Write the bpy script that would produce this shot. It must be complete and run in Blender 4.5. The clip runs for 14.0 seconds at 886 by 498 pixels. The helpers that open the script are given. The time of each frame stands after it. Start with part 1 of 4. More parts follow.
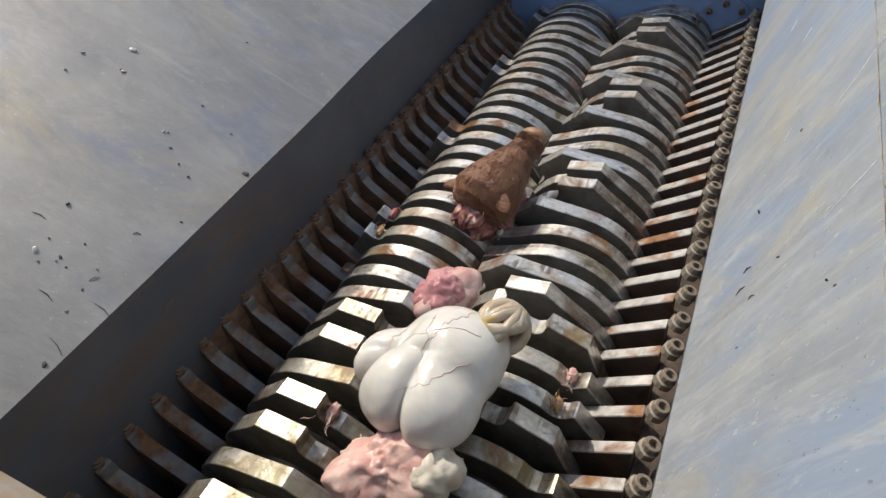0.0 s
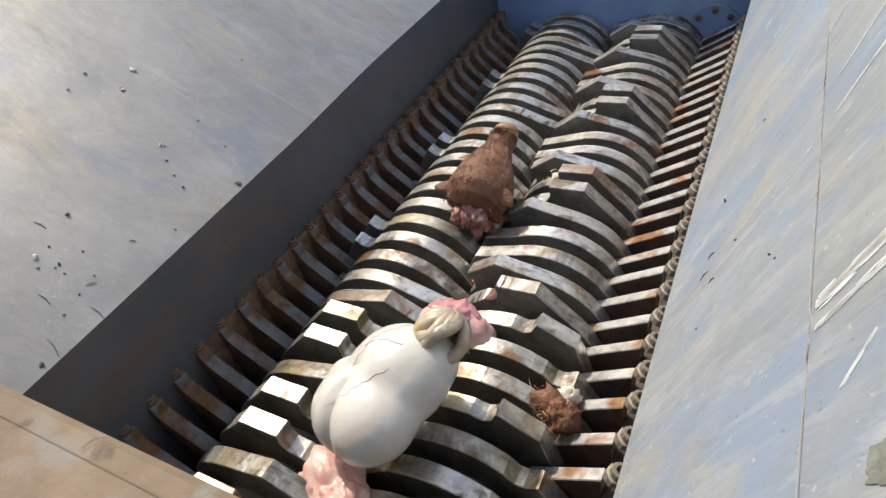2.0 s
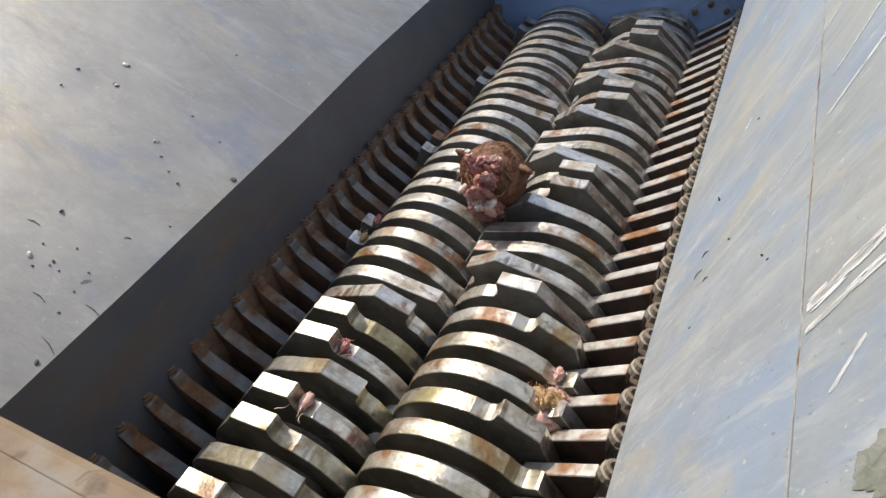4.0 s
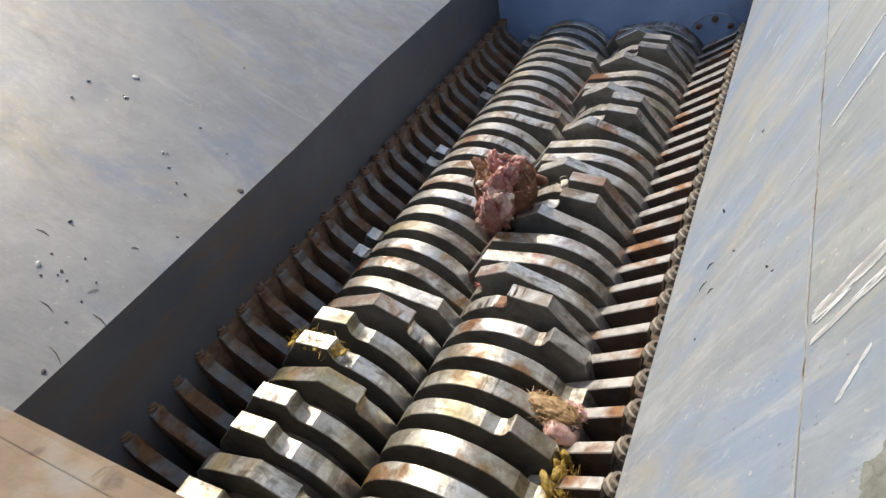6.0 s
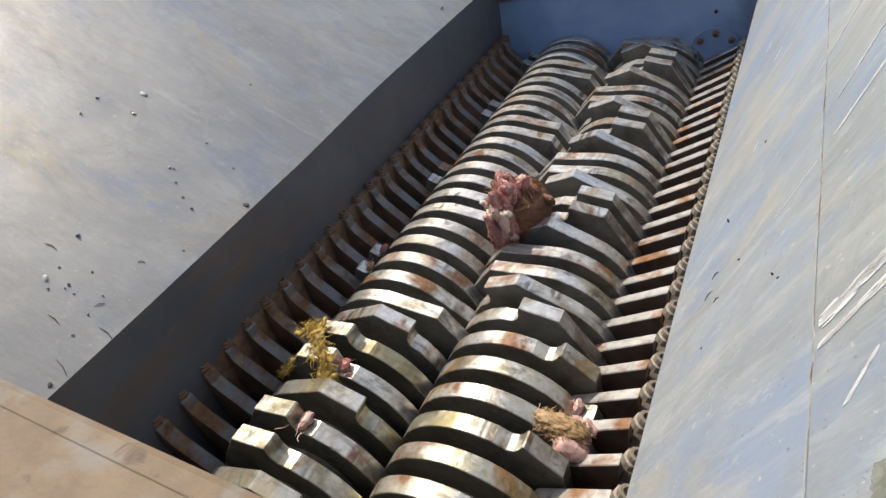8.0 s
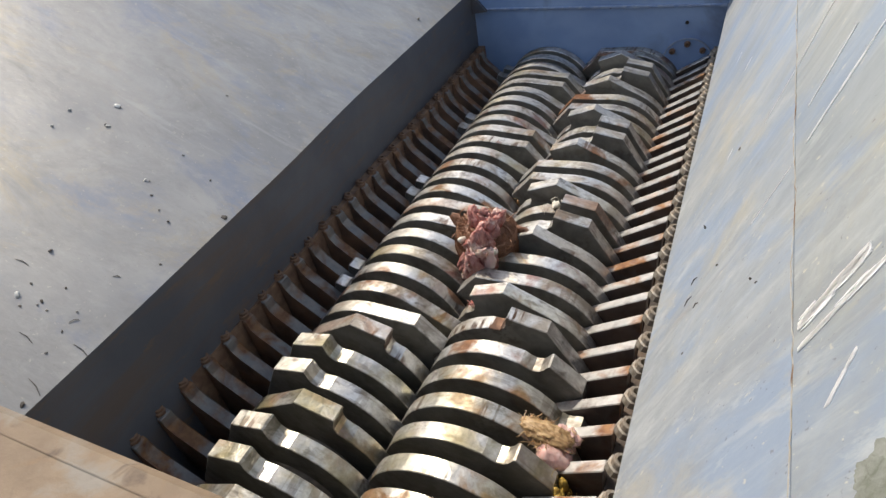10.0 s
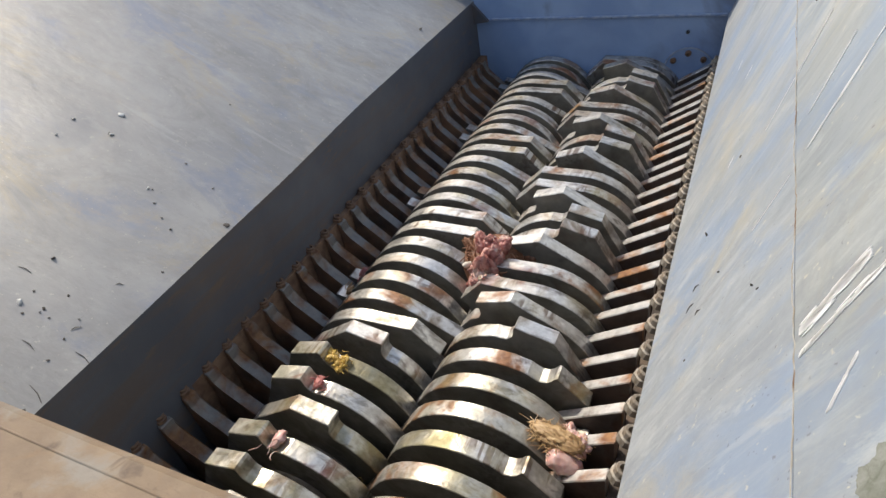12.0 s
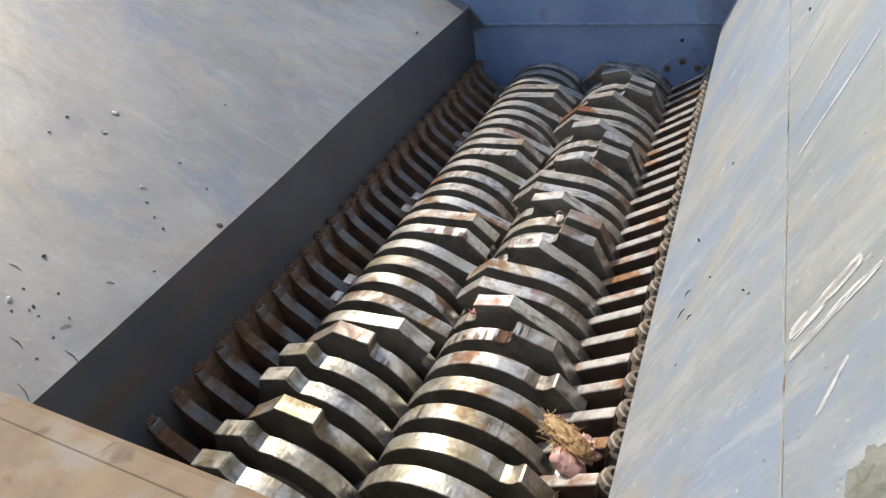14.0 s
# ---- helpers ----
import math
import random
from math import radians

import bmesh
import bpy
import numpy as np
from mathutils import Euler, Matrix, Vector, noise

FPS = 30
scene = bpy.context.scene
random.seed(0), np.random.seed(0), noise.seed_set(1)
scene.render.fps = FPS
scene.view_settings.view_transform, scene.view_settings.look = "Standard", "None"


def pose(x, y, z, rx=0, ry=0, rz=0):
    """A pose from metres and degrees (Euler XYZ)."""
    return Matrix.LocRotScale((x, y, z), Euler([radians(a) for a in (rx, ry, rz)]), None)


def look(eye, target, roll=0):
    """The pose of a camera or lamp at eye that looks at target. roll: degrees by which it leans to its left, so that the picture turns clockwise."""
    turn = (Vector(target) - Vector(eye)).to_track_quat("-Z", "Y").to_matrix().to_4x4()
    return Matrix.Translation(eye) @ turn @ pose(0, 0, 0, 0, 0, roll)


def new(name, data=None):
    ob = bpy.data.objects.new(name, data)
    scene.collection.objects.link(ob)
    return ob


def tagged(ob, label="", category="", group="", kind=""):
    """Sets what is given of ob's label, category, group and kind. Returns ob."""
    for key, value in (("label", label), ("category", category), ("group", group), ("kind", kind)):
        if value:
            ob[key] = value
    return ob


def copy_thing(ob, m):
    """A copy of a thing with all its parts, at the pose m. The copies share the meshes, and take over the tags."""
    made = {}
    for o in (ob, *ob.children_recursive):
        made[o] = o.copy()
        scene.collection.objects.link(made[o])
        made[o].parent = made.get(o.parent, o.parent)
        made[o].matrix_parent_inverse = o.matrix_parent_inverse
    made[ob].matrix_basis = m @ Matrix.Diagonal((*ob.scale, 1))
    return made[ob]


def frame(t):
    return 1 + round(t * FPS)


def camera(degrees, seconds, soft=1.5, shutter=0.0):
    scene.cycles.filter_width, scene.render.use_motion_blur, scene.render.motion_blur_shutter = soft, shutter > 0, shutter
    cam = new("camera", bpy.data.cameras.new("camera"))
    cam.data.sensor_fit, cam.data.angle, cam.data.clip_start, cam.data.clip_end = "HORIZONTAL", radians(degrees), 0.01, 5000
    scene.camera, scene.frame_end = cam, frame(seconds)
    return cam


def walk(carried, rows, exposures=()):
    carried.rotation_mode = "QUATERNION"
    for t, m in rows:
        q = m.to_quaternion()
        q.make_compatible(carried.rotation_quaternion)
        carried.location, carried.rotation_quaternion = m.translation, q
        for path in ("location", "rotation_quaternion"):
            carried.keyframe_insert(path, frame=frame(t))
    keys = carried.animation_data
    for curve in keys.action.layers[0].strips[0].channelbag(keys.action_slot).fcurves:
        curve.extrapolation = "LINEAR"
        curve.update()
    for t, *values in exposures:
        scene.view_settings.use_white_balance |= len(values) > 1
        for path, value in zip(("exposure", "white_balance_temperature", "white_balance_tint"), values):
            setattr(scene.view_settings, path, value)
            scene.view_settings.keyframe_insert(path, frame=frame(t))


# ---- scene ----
cam = camera(72.7, 14.0, soft=1.45)
# seconds, eye x, y, z, then Euler degrees
EYES = [
    (0.0, 0.016, -0.612, 1.065, 46.43, 7.18, 25.36),
    (0.5, 0.052, -0.631, 1.039, 46.94, 5.65, 26.31),
    (1.0, 0.106, -0.648, 1.027, 48.12, 5.79, 27.36),
    (1.5, 0.108, -0.631, 1.047, 48.26, 8.95, 26.23),
    (2.0, 0.110, -0.630, 1.045, 48.43, 9.35, 25.77),
    (2.5, 0.110, -0.635, 1.035, 47.74, 9.67, 26.06),
    (5.0, 0.112, -0.617, 1.064, 47.88, 8.73, 25.19),
    (5.5, 0.115, -0.620, 1.058, 48.34, 8.88, 25.58),
    (6.0, 0.112, -0.628, 1.055, 48.88, 9.27, 25.96),
    (6.5, 0.111, -0.631, 1.054, 49.22, 9.30, 25.70),
    (7.0, 0.113, -0.632, 1.052, 49.33, 9.15, 25.34),
    (7.5, 0.115, -0.634, 1.048, 49.60, 9.40, 25.56),
    (8.0, 0.113, -0.638, 1.051, 50.47, 9.70, 26.05),
    (8.5, 0.117, -0.638, 1.048, 50.57, 9.89, 26.14),
    (9.0, 0.106, -0.639, 1.054, 50.24, 9.21, 23.86),
    (11.5, 0.110, -0.642, 1.050, 51.90, 8.98, 24.05),
    (12.0, 0.110, -0.643, 1.050, 51.95, 9.18, 24.08),
    (12.5, 0.111, -0.643, 1.050, 52.08, 9.07, 24.27),
    (13.0, 0.110, -0.643, 1.050, 52.18, 8.75, 24.31),
    (13.5, 0.108, -0.644, 1.051, 52.21, 8.61, 24.25),
    (14.0, 0.110, -0.646, 1.047, 52.38, 8.18, 24.03),
]
walk(cam, [(t, pose(x, y, z, a, b, c)) for t, x, y, z, a, b, c in EYES],
     exposures=[(0.0, -0.36, 7120, 9), (0.5, -0.28, 7120, 9), (1.0, -0.14, 7120, 9), (2.0, -0.07, 7120, 9), (14.0, -0.04, 7120, 9)])

# ---- light ----
SUN_TO = Vector((-0.52, 0.30, 0.76)).normalized()
world = bpy.data.worlds.new("sky")
scene.world = world
world.use_nodes = True
wn = world.node_tree
sky = wn.nodes.new("ShaderNodeTexSky")
sky.sky_type, sky.sun_disc = "NISHITA", False
sky.sun_elevation = math.asin(SUN_TO.z)
sky.sun_rotation = math.atan2(SUN_TO.x, SUN_TO.y)
sky.dust_density, sky.air_density = 2.0, 1.0
wn.links.new(sky.outputs[0], wn.nodes["Background"].inputs[0])
wn.nodes["Background"].inputs[1].default_value = 0.24
sun = new("sun", bpy.data.lights.new("sun", "SUN"))
sun.data.energy, sun.data.angle, sun.data.color = 3.9, radians(0.6), (1.0, 0.95, 0.87)
sun.matrix_world = look(SUN_TO * 20, (0, 0, 0))


# ---- materials ----
class Mat:
    """A node material with a few short helpers."""

    def __init__(self, name, metal=0.0, rough=0.5):
        self.m = bpy.data.materials.new(name)
        self.m.use_nodes = True
        self.n, self.l = self.m.node_tree.nodes, self.m.node_tree.links
        self.b = self.n["Principled BSDF"]
        self.b.inputs["Metallic"].default_value = metal
        self.b.inputs["Roughness"].default_value = rough
        self.co = self.n.new("ShaderNodeTexCoord").outputs["Object"]
        self.vary = None

    def random_shift(self):
        info = self.n.new("ShaderNodeObjectInfo")
        mul = self.n.new("ShaderNodeMath")
        mul.operation = "MULTIPLY"
        mul.inputs[1].default_value = 37.0
        self.l.new(info.outputs["Random"], mul.inputs[0])
        add = self.n.new("ShaderNodeVectorMath")
        self.l.new(self.co, add.inputs[0])
        self.l.new(mul.outputs[0], add.inputs[1])
        self.co, self.vary = add.outputs[0], info.outputs["Random"]

    def pick(self, k, lo, hi):
        """A value of its own for each object."""
        x = self.n.new("ShaderNodeMath")
        x.operation = "MULTIPLY"
        x.inputs[1].default_value = k
        self.l.new(self.vary, x.inputs[0])
        y = self.n.new("ShaderNodeMath")
        y.operation = "FRACT"
        self.l.new(x.outputs[0], y.inputs[0])
        return self.lerp(y.outputs[0], lo, hi)

    def noise(self, scale, lo=0.4, hi=0.6, detail=5.0, stretch=(1, 1, 1), rough=0.55, turn=(0, 0, 0), warp=0.0):
        mp = self.n.new("ShaderNodeMapping")
        mp.inputs["Scale"].default_value = stretch
        mp.inputs["Rotation"].default_value = [radians(a) for a in turn]
        self.l.new(self.co, mp.inputs[0])
        t = self.n.new("ShaderNodeTexNoise")
        t.inputs["Scale"].default_value = scale
        t.inputs["Detail"].default_value = detail
        t.inputs["Roughness"].default_value = rough
        t.inputs["Distortion"].default_value = warp
        self.l.new(mp.outputs[0], t.inputs["Vector"])
        r = self.n.new("ShaderNodeMapRange")
        r.inputs["From Min"].default_value, r.inputs["From Max"].default_value = lo, hi
        self.l.new(t.outputs["Fac"], r.inputs[0])
        return r.outputs[0]

    def mix(self, fac, a, b):
        x = self.n.new("ShaderNodeMix")
        x.data_type = "RGBA"
        for slot, v in ((0, fac), (6, a), (7, b)):
            if isinstance(v, (tuple, list)):
                x.inputs[slot].default_value = (*v, 1)
            elif isinstance(v, float):
                x.inputs[slot].default_value = v
            else:
                self.l.new(v, x.inputs[slot])
        return x.outputs[2]

    def lerp(self, fac, a, b):
        r = self.n.new("ShaderNodeMapRange")
        self.l.new(fac, r.inputs[0])
        for i, v in ((3, a), (4, b)):
            if isinstance(v, float):
                r.inputs[i].default_value = v
            else:
                self.l.new(v, r.inputs[i])
        return r.outputs[0]

    def times(self, a, b):
        x = self.n.new("ShaderNodeMath")
        x.operation = "MULTIPLY"
        self.l.new(a, x.inputs[0])
        if isinstance(b, float):
            x.inputs[1].default_value = b
        else:
            self.l.new(b, x.inputs[1])
        return x.outputs[0]

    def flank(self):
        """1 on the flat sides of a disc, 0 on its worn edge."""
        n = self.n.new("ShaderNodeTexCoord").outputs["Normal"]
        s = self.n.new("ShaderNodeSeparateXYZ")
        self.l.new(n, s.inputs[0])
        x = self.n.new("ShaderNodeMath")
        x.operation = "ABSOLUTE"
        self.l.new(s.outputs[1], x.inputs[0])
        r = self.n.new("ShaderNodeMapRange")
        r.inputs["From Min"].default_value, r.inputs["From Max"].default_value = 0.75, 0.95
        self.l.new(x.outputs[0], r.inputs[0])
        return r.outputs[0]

    def put(self, color=None, rough=None, metal=None):
        for key, v in (("Base Color", color), ("Roughness", rough), ("Metallic", metal)):
            if v is None:
                continue
            if isinstance(v, (tuple, list)):
                self.b.inputs[key].default_value = (*v, 1)
            elif isinstance(v, float):
                self.b.inputs[key].default_value = v
            else:
                self.l.new(v, self.b.inputs[key])
        return self

    def bump(self, height, strength=0.3, distance=0.002):
        x = self.n.new("ShaderNodeBump")
        x.inputs["Strength"].default_value, x.inputs["Distance"].default_value = strength, distance
        self.l.new(height, x.inputs["Height"])
        self.l.new(x.outputs[0], self.b.inputs["Normal"])
        return self


def steel_disc(name="worn_steel", slime=0.0):
    m = Mat(name)
    m.random_shift()
    fine = m.noise(70, 0.3, 0.7)
    steel = m.mix(fine, (0.50, 0.49, 0.46), (0.70, 0.69, 0.65))
    grime = m.noise(11, 0.47, 0.62, 9, warp=0.5)
    pits = m.noise(32, 0.55, 0.64, 8, (0.5, 1.0, 0.5), 0.6, warp=0.5)
    scuff = m.noise(30, 0.54, 0.62, 8, (0.12, 1.0, 0.12), 0.7)
    rust = m.noise(8, 0.51, 0.63, 9, warp=0.8)
    stain = m.noise(5, 0.55, 0.70, 6)
    col = m.mix(m.times(grime, m.pick(7.0, 0.25, 1.0)), steel, (0.21, 0.175, 0.135))
    col = m.mix(m.times(pits, 0.6), col, (0.07, 0.055, 0.045))
    col = m.mix(m.times(scuff, 0.45), col, (0.13, 0.10, 0.08))
    hatch = m.times(m.noise(62, 0.49, 0.56, 3, (1.0, 0.10, 1.0)), m.noise(7, 0.545, 0.60, 4))
    col = m.mix(m.times(hatch, m.pick(11.0, 0.2, 1.0)), col, (0.10, 0.055, 0.035))
    blood = m.times(m.noise(6, 0.60, 0.66, 7, warp=0.6), m.lerp(m.vary, 0.7, 0.0))
    col = m.mix(blood, col, (0.20, 0.045, 0.03))
    rusty = m.times(rust, m.pick(3.0, -0.25, 1.3))
    col = m.mix(rusty, col, m.mix(fine, (0.12, 0.052, 0.025), (0.27, 0.13, 0.06)))
    col = m.mix(m.times(stain, 0.5), col, (0.36, 0.31, 0.13))
    if slime:
        film = m.times(m.noise(9, 0.40, 0.62, 8, warp=0.7), m.pick(5.0, 0.4 * slime, slime))
        col = m.mix(film, col, m.mix(fine, (0.15, 0.13, 0.055), (0.27, 0.24, 0.12)))
    # flat sides: oily film, with their shade darkened into the same colour
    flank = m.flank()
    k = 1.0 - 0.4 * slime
    oil_and_shade = m.mix(m.noise(12, 0.35, 0.65, 7), (0.075 * k, 0.070 * k, 0.058 * k), (0.165 * k, 0.155 * k, 0.125 * k))
    col = m.mix(m.times(flank, 0.85), col, oil_and_shade)
    m.put(col, m.lerp(grime, 0.32, 0.54), m.times(m.lerp(rusty, 0.73, 0.15), m.lerp(flank, 1.0, 0.2)))
    m.bump(m.noise(34, 0.2, 0.8, 9), 0.55, 0.003)
    return m.m


# worn, side and oxide scale colours; low worn and oxide paint in shade
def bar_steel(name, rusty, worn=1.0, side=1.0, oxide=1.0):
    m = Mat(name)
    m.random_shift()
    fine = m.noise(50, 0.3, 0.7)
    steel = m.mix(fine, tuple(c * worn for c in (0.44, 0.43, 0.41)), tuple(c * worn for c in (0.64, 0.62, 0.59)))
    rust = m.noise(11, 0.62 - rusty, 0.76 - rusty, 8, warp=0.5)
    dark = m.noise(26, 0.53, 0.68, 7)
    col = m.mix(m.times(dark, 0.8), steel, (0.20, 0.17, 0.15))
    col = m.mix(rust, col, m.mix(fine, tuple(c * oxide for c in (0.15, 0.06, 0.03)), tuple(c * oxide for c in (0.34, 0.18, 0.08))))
    # bar sides drawn dark: the shade of the gaps is put into the colour
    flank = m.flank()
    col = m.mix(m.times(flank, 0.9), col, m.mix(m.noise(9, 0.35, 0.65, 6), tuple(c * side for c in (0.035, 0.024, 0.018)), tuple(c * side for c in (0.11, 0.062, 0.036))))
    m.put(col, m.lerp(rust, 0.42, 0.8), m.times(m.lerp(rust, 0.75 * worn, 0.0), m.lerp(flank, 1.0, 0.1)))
    m.bump(m.noise(70, 0.2, 0.8, 6), 0.4, 0.002)
    return m.m


def hopper_paint(name, grey, pale, blue, tan, bluish, gloss, slant=0.0, brushed=1.0, along=0.3, specks=1.0, shine=0.0):
    """Sheet steel with worn paint, scoured down the slope by what slid over it."""
    m = Mat(name)
    way = (slant, 0, 0)
    big = m.noise(2.4, 0.38, 0.62, 6, (0.8, 1.1, 0.8), warp=0.4)
    streak = m.noise(7.0, 0.42, 0.62, 9, (along, 1.5, along), 0.68, way, 0.5)
    thin = m.noise(26, 0.52, 0.66, 7, (along * 0.5, 1.5, along * 0.5), 0.65, way, 0.2)
    blot = m.noise(3.6, 0.60 - bluish, 0.72 - bluish, 9, (along + 0.2, 1.3, along + 0.2), 0.68, way, 0.4)
    stain = m.noise(4.6, 0.53, 0.68, 9, (0.8, 1.2, 0.8), 0.74, (0, 0, 0), 0.5)
    cloud = m.noise(5.5, 0.42, 0.66, 9, (0.7, 1.2, 0.7), 0.72, (0, 0, 0), 0.4)
    rub = m.noise(16, 0.56, 0.66, 8, (along + 0.1, 1.1, along + 0.1), 0.72, way, 0.3)
    fleck = m.noise(80, 0.645, 0.69, 5, (along + 0.25, 1.0, along + 0.25), 0.6, way, 0.3)
    dirt = m.noise(120, 0.70, 0.74, 2)
    scour = m.noise(15, 0.63, 0.69, 7, (0.09, 1.0, 0.09), 0.62, (slant + 6, 0, 0))
    col = m.mix(big, grey, pale)
    col = m.mix(m.times(streak, 0.6 * brushed), col, tuple(c * 0.76 for c in grey))
    col = m.mix(m.times(cloud, 0.7), col, tuple(c * 0.66 for c in grey))
    col = m.mix(m.times(blot, 0.85), col, blue)
    col = m.mix(m.times(stain, 0.7), col, tan)
    col = m.mix(m.times(rub, 0.15 + 0.4 * brushed), col, tuple(min(1, c * 1.22) for c in pale))
    col = m.mix(m.times(thin, 0.4 * brushed), col, tuple(min(1, c * 1.25) for c in pale))
    col = m.mix(m.times(fleck, 0.8 * brushed), col, (0.60, 0.56, 0.44))
    col = m.mix(m.times(dirt, specks), col, (0.09, 0.08, 0.07))
    col = m.mix(m.times(scour, 0.6 * brushed), col, (0.60, 0.61, 0.60))
    m.put(col, m.lerp(cloud, gloss, gloss + 0.2), m.lerp(scour, 0.1, 0.1 + 0.6 * brushed))
    m.b.inputs["Specular IOR Level"].default_value = 0.5 + shine
    m.bump(m.noise(6.0, 0.2, 0.8, 10, (0.6, 1.2, 0.6)), 0.5, 0.006)
    return m.m


def plain(name, a, b, scale=20, rough=0.5, metal=0.0, bump=0.3, sub=0.0, spots=None, depth=0.003):
    m = Mat(name, metal, rough)
    f = m.noise(scale, 0.35, 0.65, 7, warp=0.4)
    col = m.mix(f, a, b)
    if spots:
        col = m.mix(m.noise(scale * 0.45, 0.55, 0.66, 6, warp=0.8), col, spots)
    m.put(col)
    m.bump(m.noise(scale * 2.2, 0.2, 0.8, 7), bump, depth)
    if sub:
        m.b.inputs["Subsurface Weight"].default_value = sub
        m.b.inputs["Subsurface Scale"].default_value = 0.012
        m.b.inputs["Subsurface Radius"].default_value = (1.0, 0.4, 0.25)
    return m.m


def chamber_paint():
    """Slate paint with rust that bleeds along the plate."""
    m = Mat("slate_paint", 0.0, 0.55)
    col = m.mix(m.noise(4, 0.35, 0.65, 7, warp=0.4), (0.068, 0.077, 0.095), (0.100, 0.107, 0.122))
    col = m.mix(m.times(m.noise(5, 0.47, 0.64, 8, (1.0, 0.22, 2.4), 0.65, warp=0.5), 0.55), col, (0.125, 0.082, 0.052))
    col = m.mix(m.times(m.noise(30, 0.58, 0.68, 7, (1.0, 0.3, 1.0), 0.65), 0.6), col, (0.16, 0.105, 0.065))
    m.put(col)
    m.bump(m.noise(14, 0.2, 0.8, 8), 0.3, 0.004)
    return m.m


def worn_board(name, tone=1.0):
    """Tan paint, blotched ochre and rubbed through to grey."""
    m = Mat(name, 0.0, 0.7)
    k = lambda *c: tuple(x * tone for x in c)
    col = m.mix(m.noise(55, 0.35, 0.65, 7, warp=0.4), k(0.215, 0.150, 0.092), k(0.165, 0.112, 0.068))
    col = m.mix(m.times(m.noise(36, 0.50, 0.62, 6, warp=0.9), 0.8), col, k(0.215, 0.195, 0.165))
    col = m.mix(m.times(m.noise(24, 0.55, 0.66, 7, warp=0.9), 0.85), col, k(0.235, 0.125, 0.045))
    col = m.mix(m.times(m.noise(90, 0.60, 0.68, 5, warp=0.6), 0.8), col, k(0.085, 0.055, 0.035))
    m.put(col)
    m.bump(m.noise(130, 0.2, 0.8, 7), 0.5, 0.001)
    return m.m


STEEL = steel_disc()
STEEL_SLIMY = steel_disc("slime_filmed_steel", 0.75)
HUB = plain("oily_hub_steel", (0.11, 0.10, 0.09), (0.24, 0.21, 0.18), 24, 0.5, 0.4)
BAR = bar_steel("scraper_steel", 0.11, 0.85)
# rusty bars with shade painted into the steel, haze lightening their sides
BAR_RUST_SHADED = bar_steel("rusty_shaded_scraper_steel", 0.175, 0.28, 2.8, 0.65)
NUT = plain("bolt_steel", (0.38, 0.35, 0.30), (0.25, 0.20, 0.15), 60, 0.55, 0.4, 0.3, 0, (0.15, 0.085, 0.05))
RUST = plain("rusty_rail", (0.13, 0.075, 0.05), (0.24, 0.15, 0.095), 30, 0.85, 0.1)
GRIME = plain("oily_grime", (0.045, 0.034, 0.027), (0.11, 0.075, 0.052), 30, 0.7, 0.0, 0.6)
DARK = plain("socket_dark", (0.02, 0.018, 0.016), (0.05, 0.04, 0.03), 40, 0.8)
PAINT_L = hopper_paint("scoured_grey_paint", (0.205, 0.208, 0.209), (0.29, 0.289, 0.277), (0.150, 0.176, 0.232), (0.30, 0.25, 0.16), 0.085, 0.36, 0, 0.3, 0.62, 0.25, 0.5)
PAINT_R = hopper_paint("scoured_blue_grey_paint", (0.315, 0.35, 0.39), (0.40, 0.42, 0.42), (0.245, 0.31, 0.41), (0.42, 0.385, 0.30), 0.11, 0.40, 4, 0.75, 0.34, 0.5)
PAINT_U = hopper_paint("scoured_pale_grey_paint", (0.305, 0.333, 0.35), (0.395, 0.41, 0.40), (0.24, 0.295, 0.375), (0.38, 0.355, 0.28), 0.09, 0.40, 4, 0.8, 0.38, 0.5)
BLUE = plain("blue_paint", (0.20, 0.30, 0.49), (0.27, 0.38, 0.57), 5, 0.42, 0.0, 0.25, 0, (0.17, 0.22, 0.31))
SLATE = chamber_paint()
TAN = worn_board("tan_worn_board")
LIP = worn_board("tan_worn_lip", 0.9)
CONCRETE = plain("yard_concrete", (0.30, 0.29, 0.27), (0.40, 0.39, 0.36), 3, 0.9, 0.0, 0.5)
SAC = plain("white_membrane", (0.60, 0.585, 0.535), (0.70, 0.685, 0.64), 14, 0.26, 0.0, 0.25, 0.25, (0.66, 0.55, 0.48))
VEIN = plain("pink_vein", (0.58, 0.40, 0.35), (0.50, 0.30, 0.26), 40, 0.35, 0.0, 0.2, 0.2)
GUT = plain("pale_gut", (0.52, 0.43, 0.33), (0.40, 0.32, 0.23), 30, 0.3, 0.0, 0.3, 0.2, (0.46, 0.33, 0.12))
PINK = plain("pink_tissue", (0.60, 0.34, 0.30), (0.74, 0.53, 0.47), 22, 0.32, 0.0, 0.5, 0.2, (0.68, 0.58, 0.45))
NECK = plain("torn_neck_flesh", (0.27, 0.075, 0.062), (0.52, 0.27, 0.23), 34, 0.28, 0.0, 1.0, 0.1, (0.64, 0.47, 0.40))
BLOND = plain("blond_hair", (0.46, 0.30, 0.14), (0.30, 0.17, 0.075), 26, 0.4, 0.0, 0.3, 0.0, (0.55, 0.41, 0.25))
RED = plain("red_flesh", (0.30, 0.065, 0.06), (0.55, 0.24, 0.21), 46, 0.3, 0.0, 0.9, 0.15, (0.64, 0.45, 0.40))
MATTED = Mat("matted_blond_hair", 0.0, 0.45)
MATTED.put(MATTED.mix(MATTED.noise(150, 0.35, 0.65, 5, (0.16, 1.0, 0.6), warp=0.6), (0.26, 0.15, 0.065), (0.47, 0.32, 0.16)))
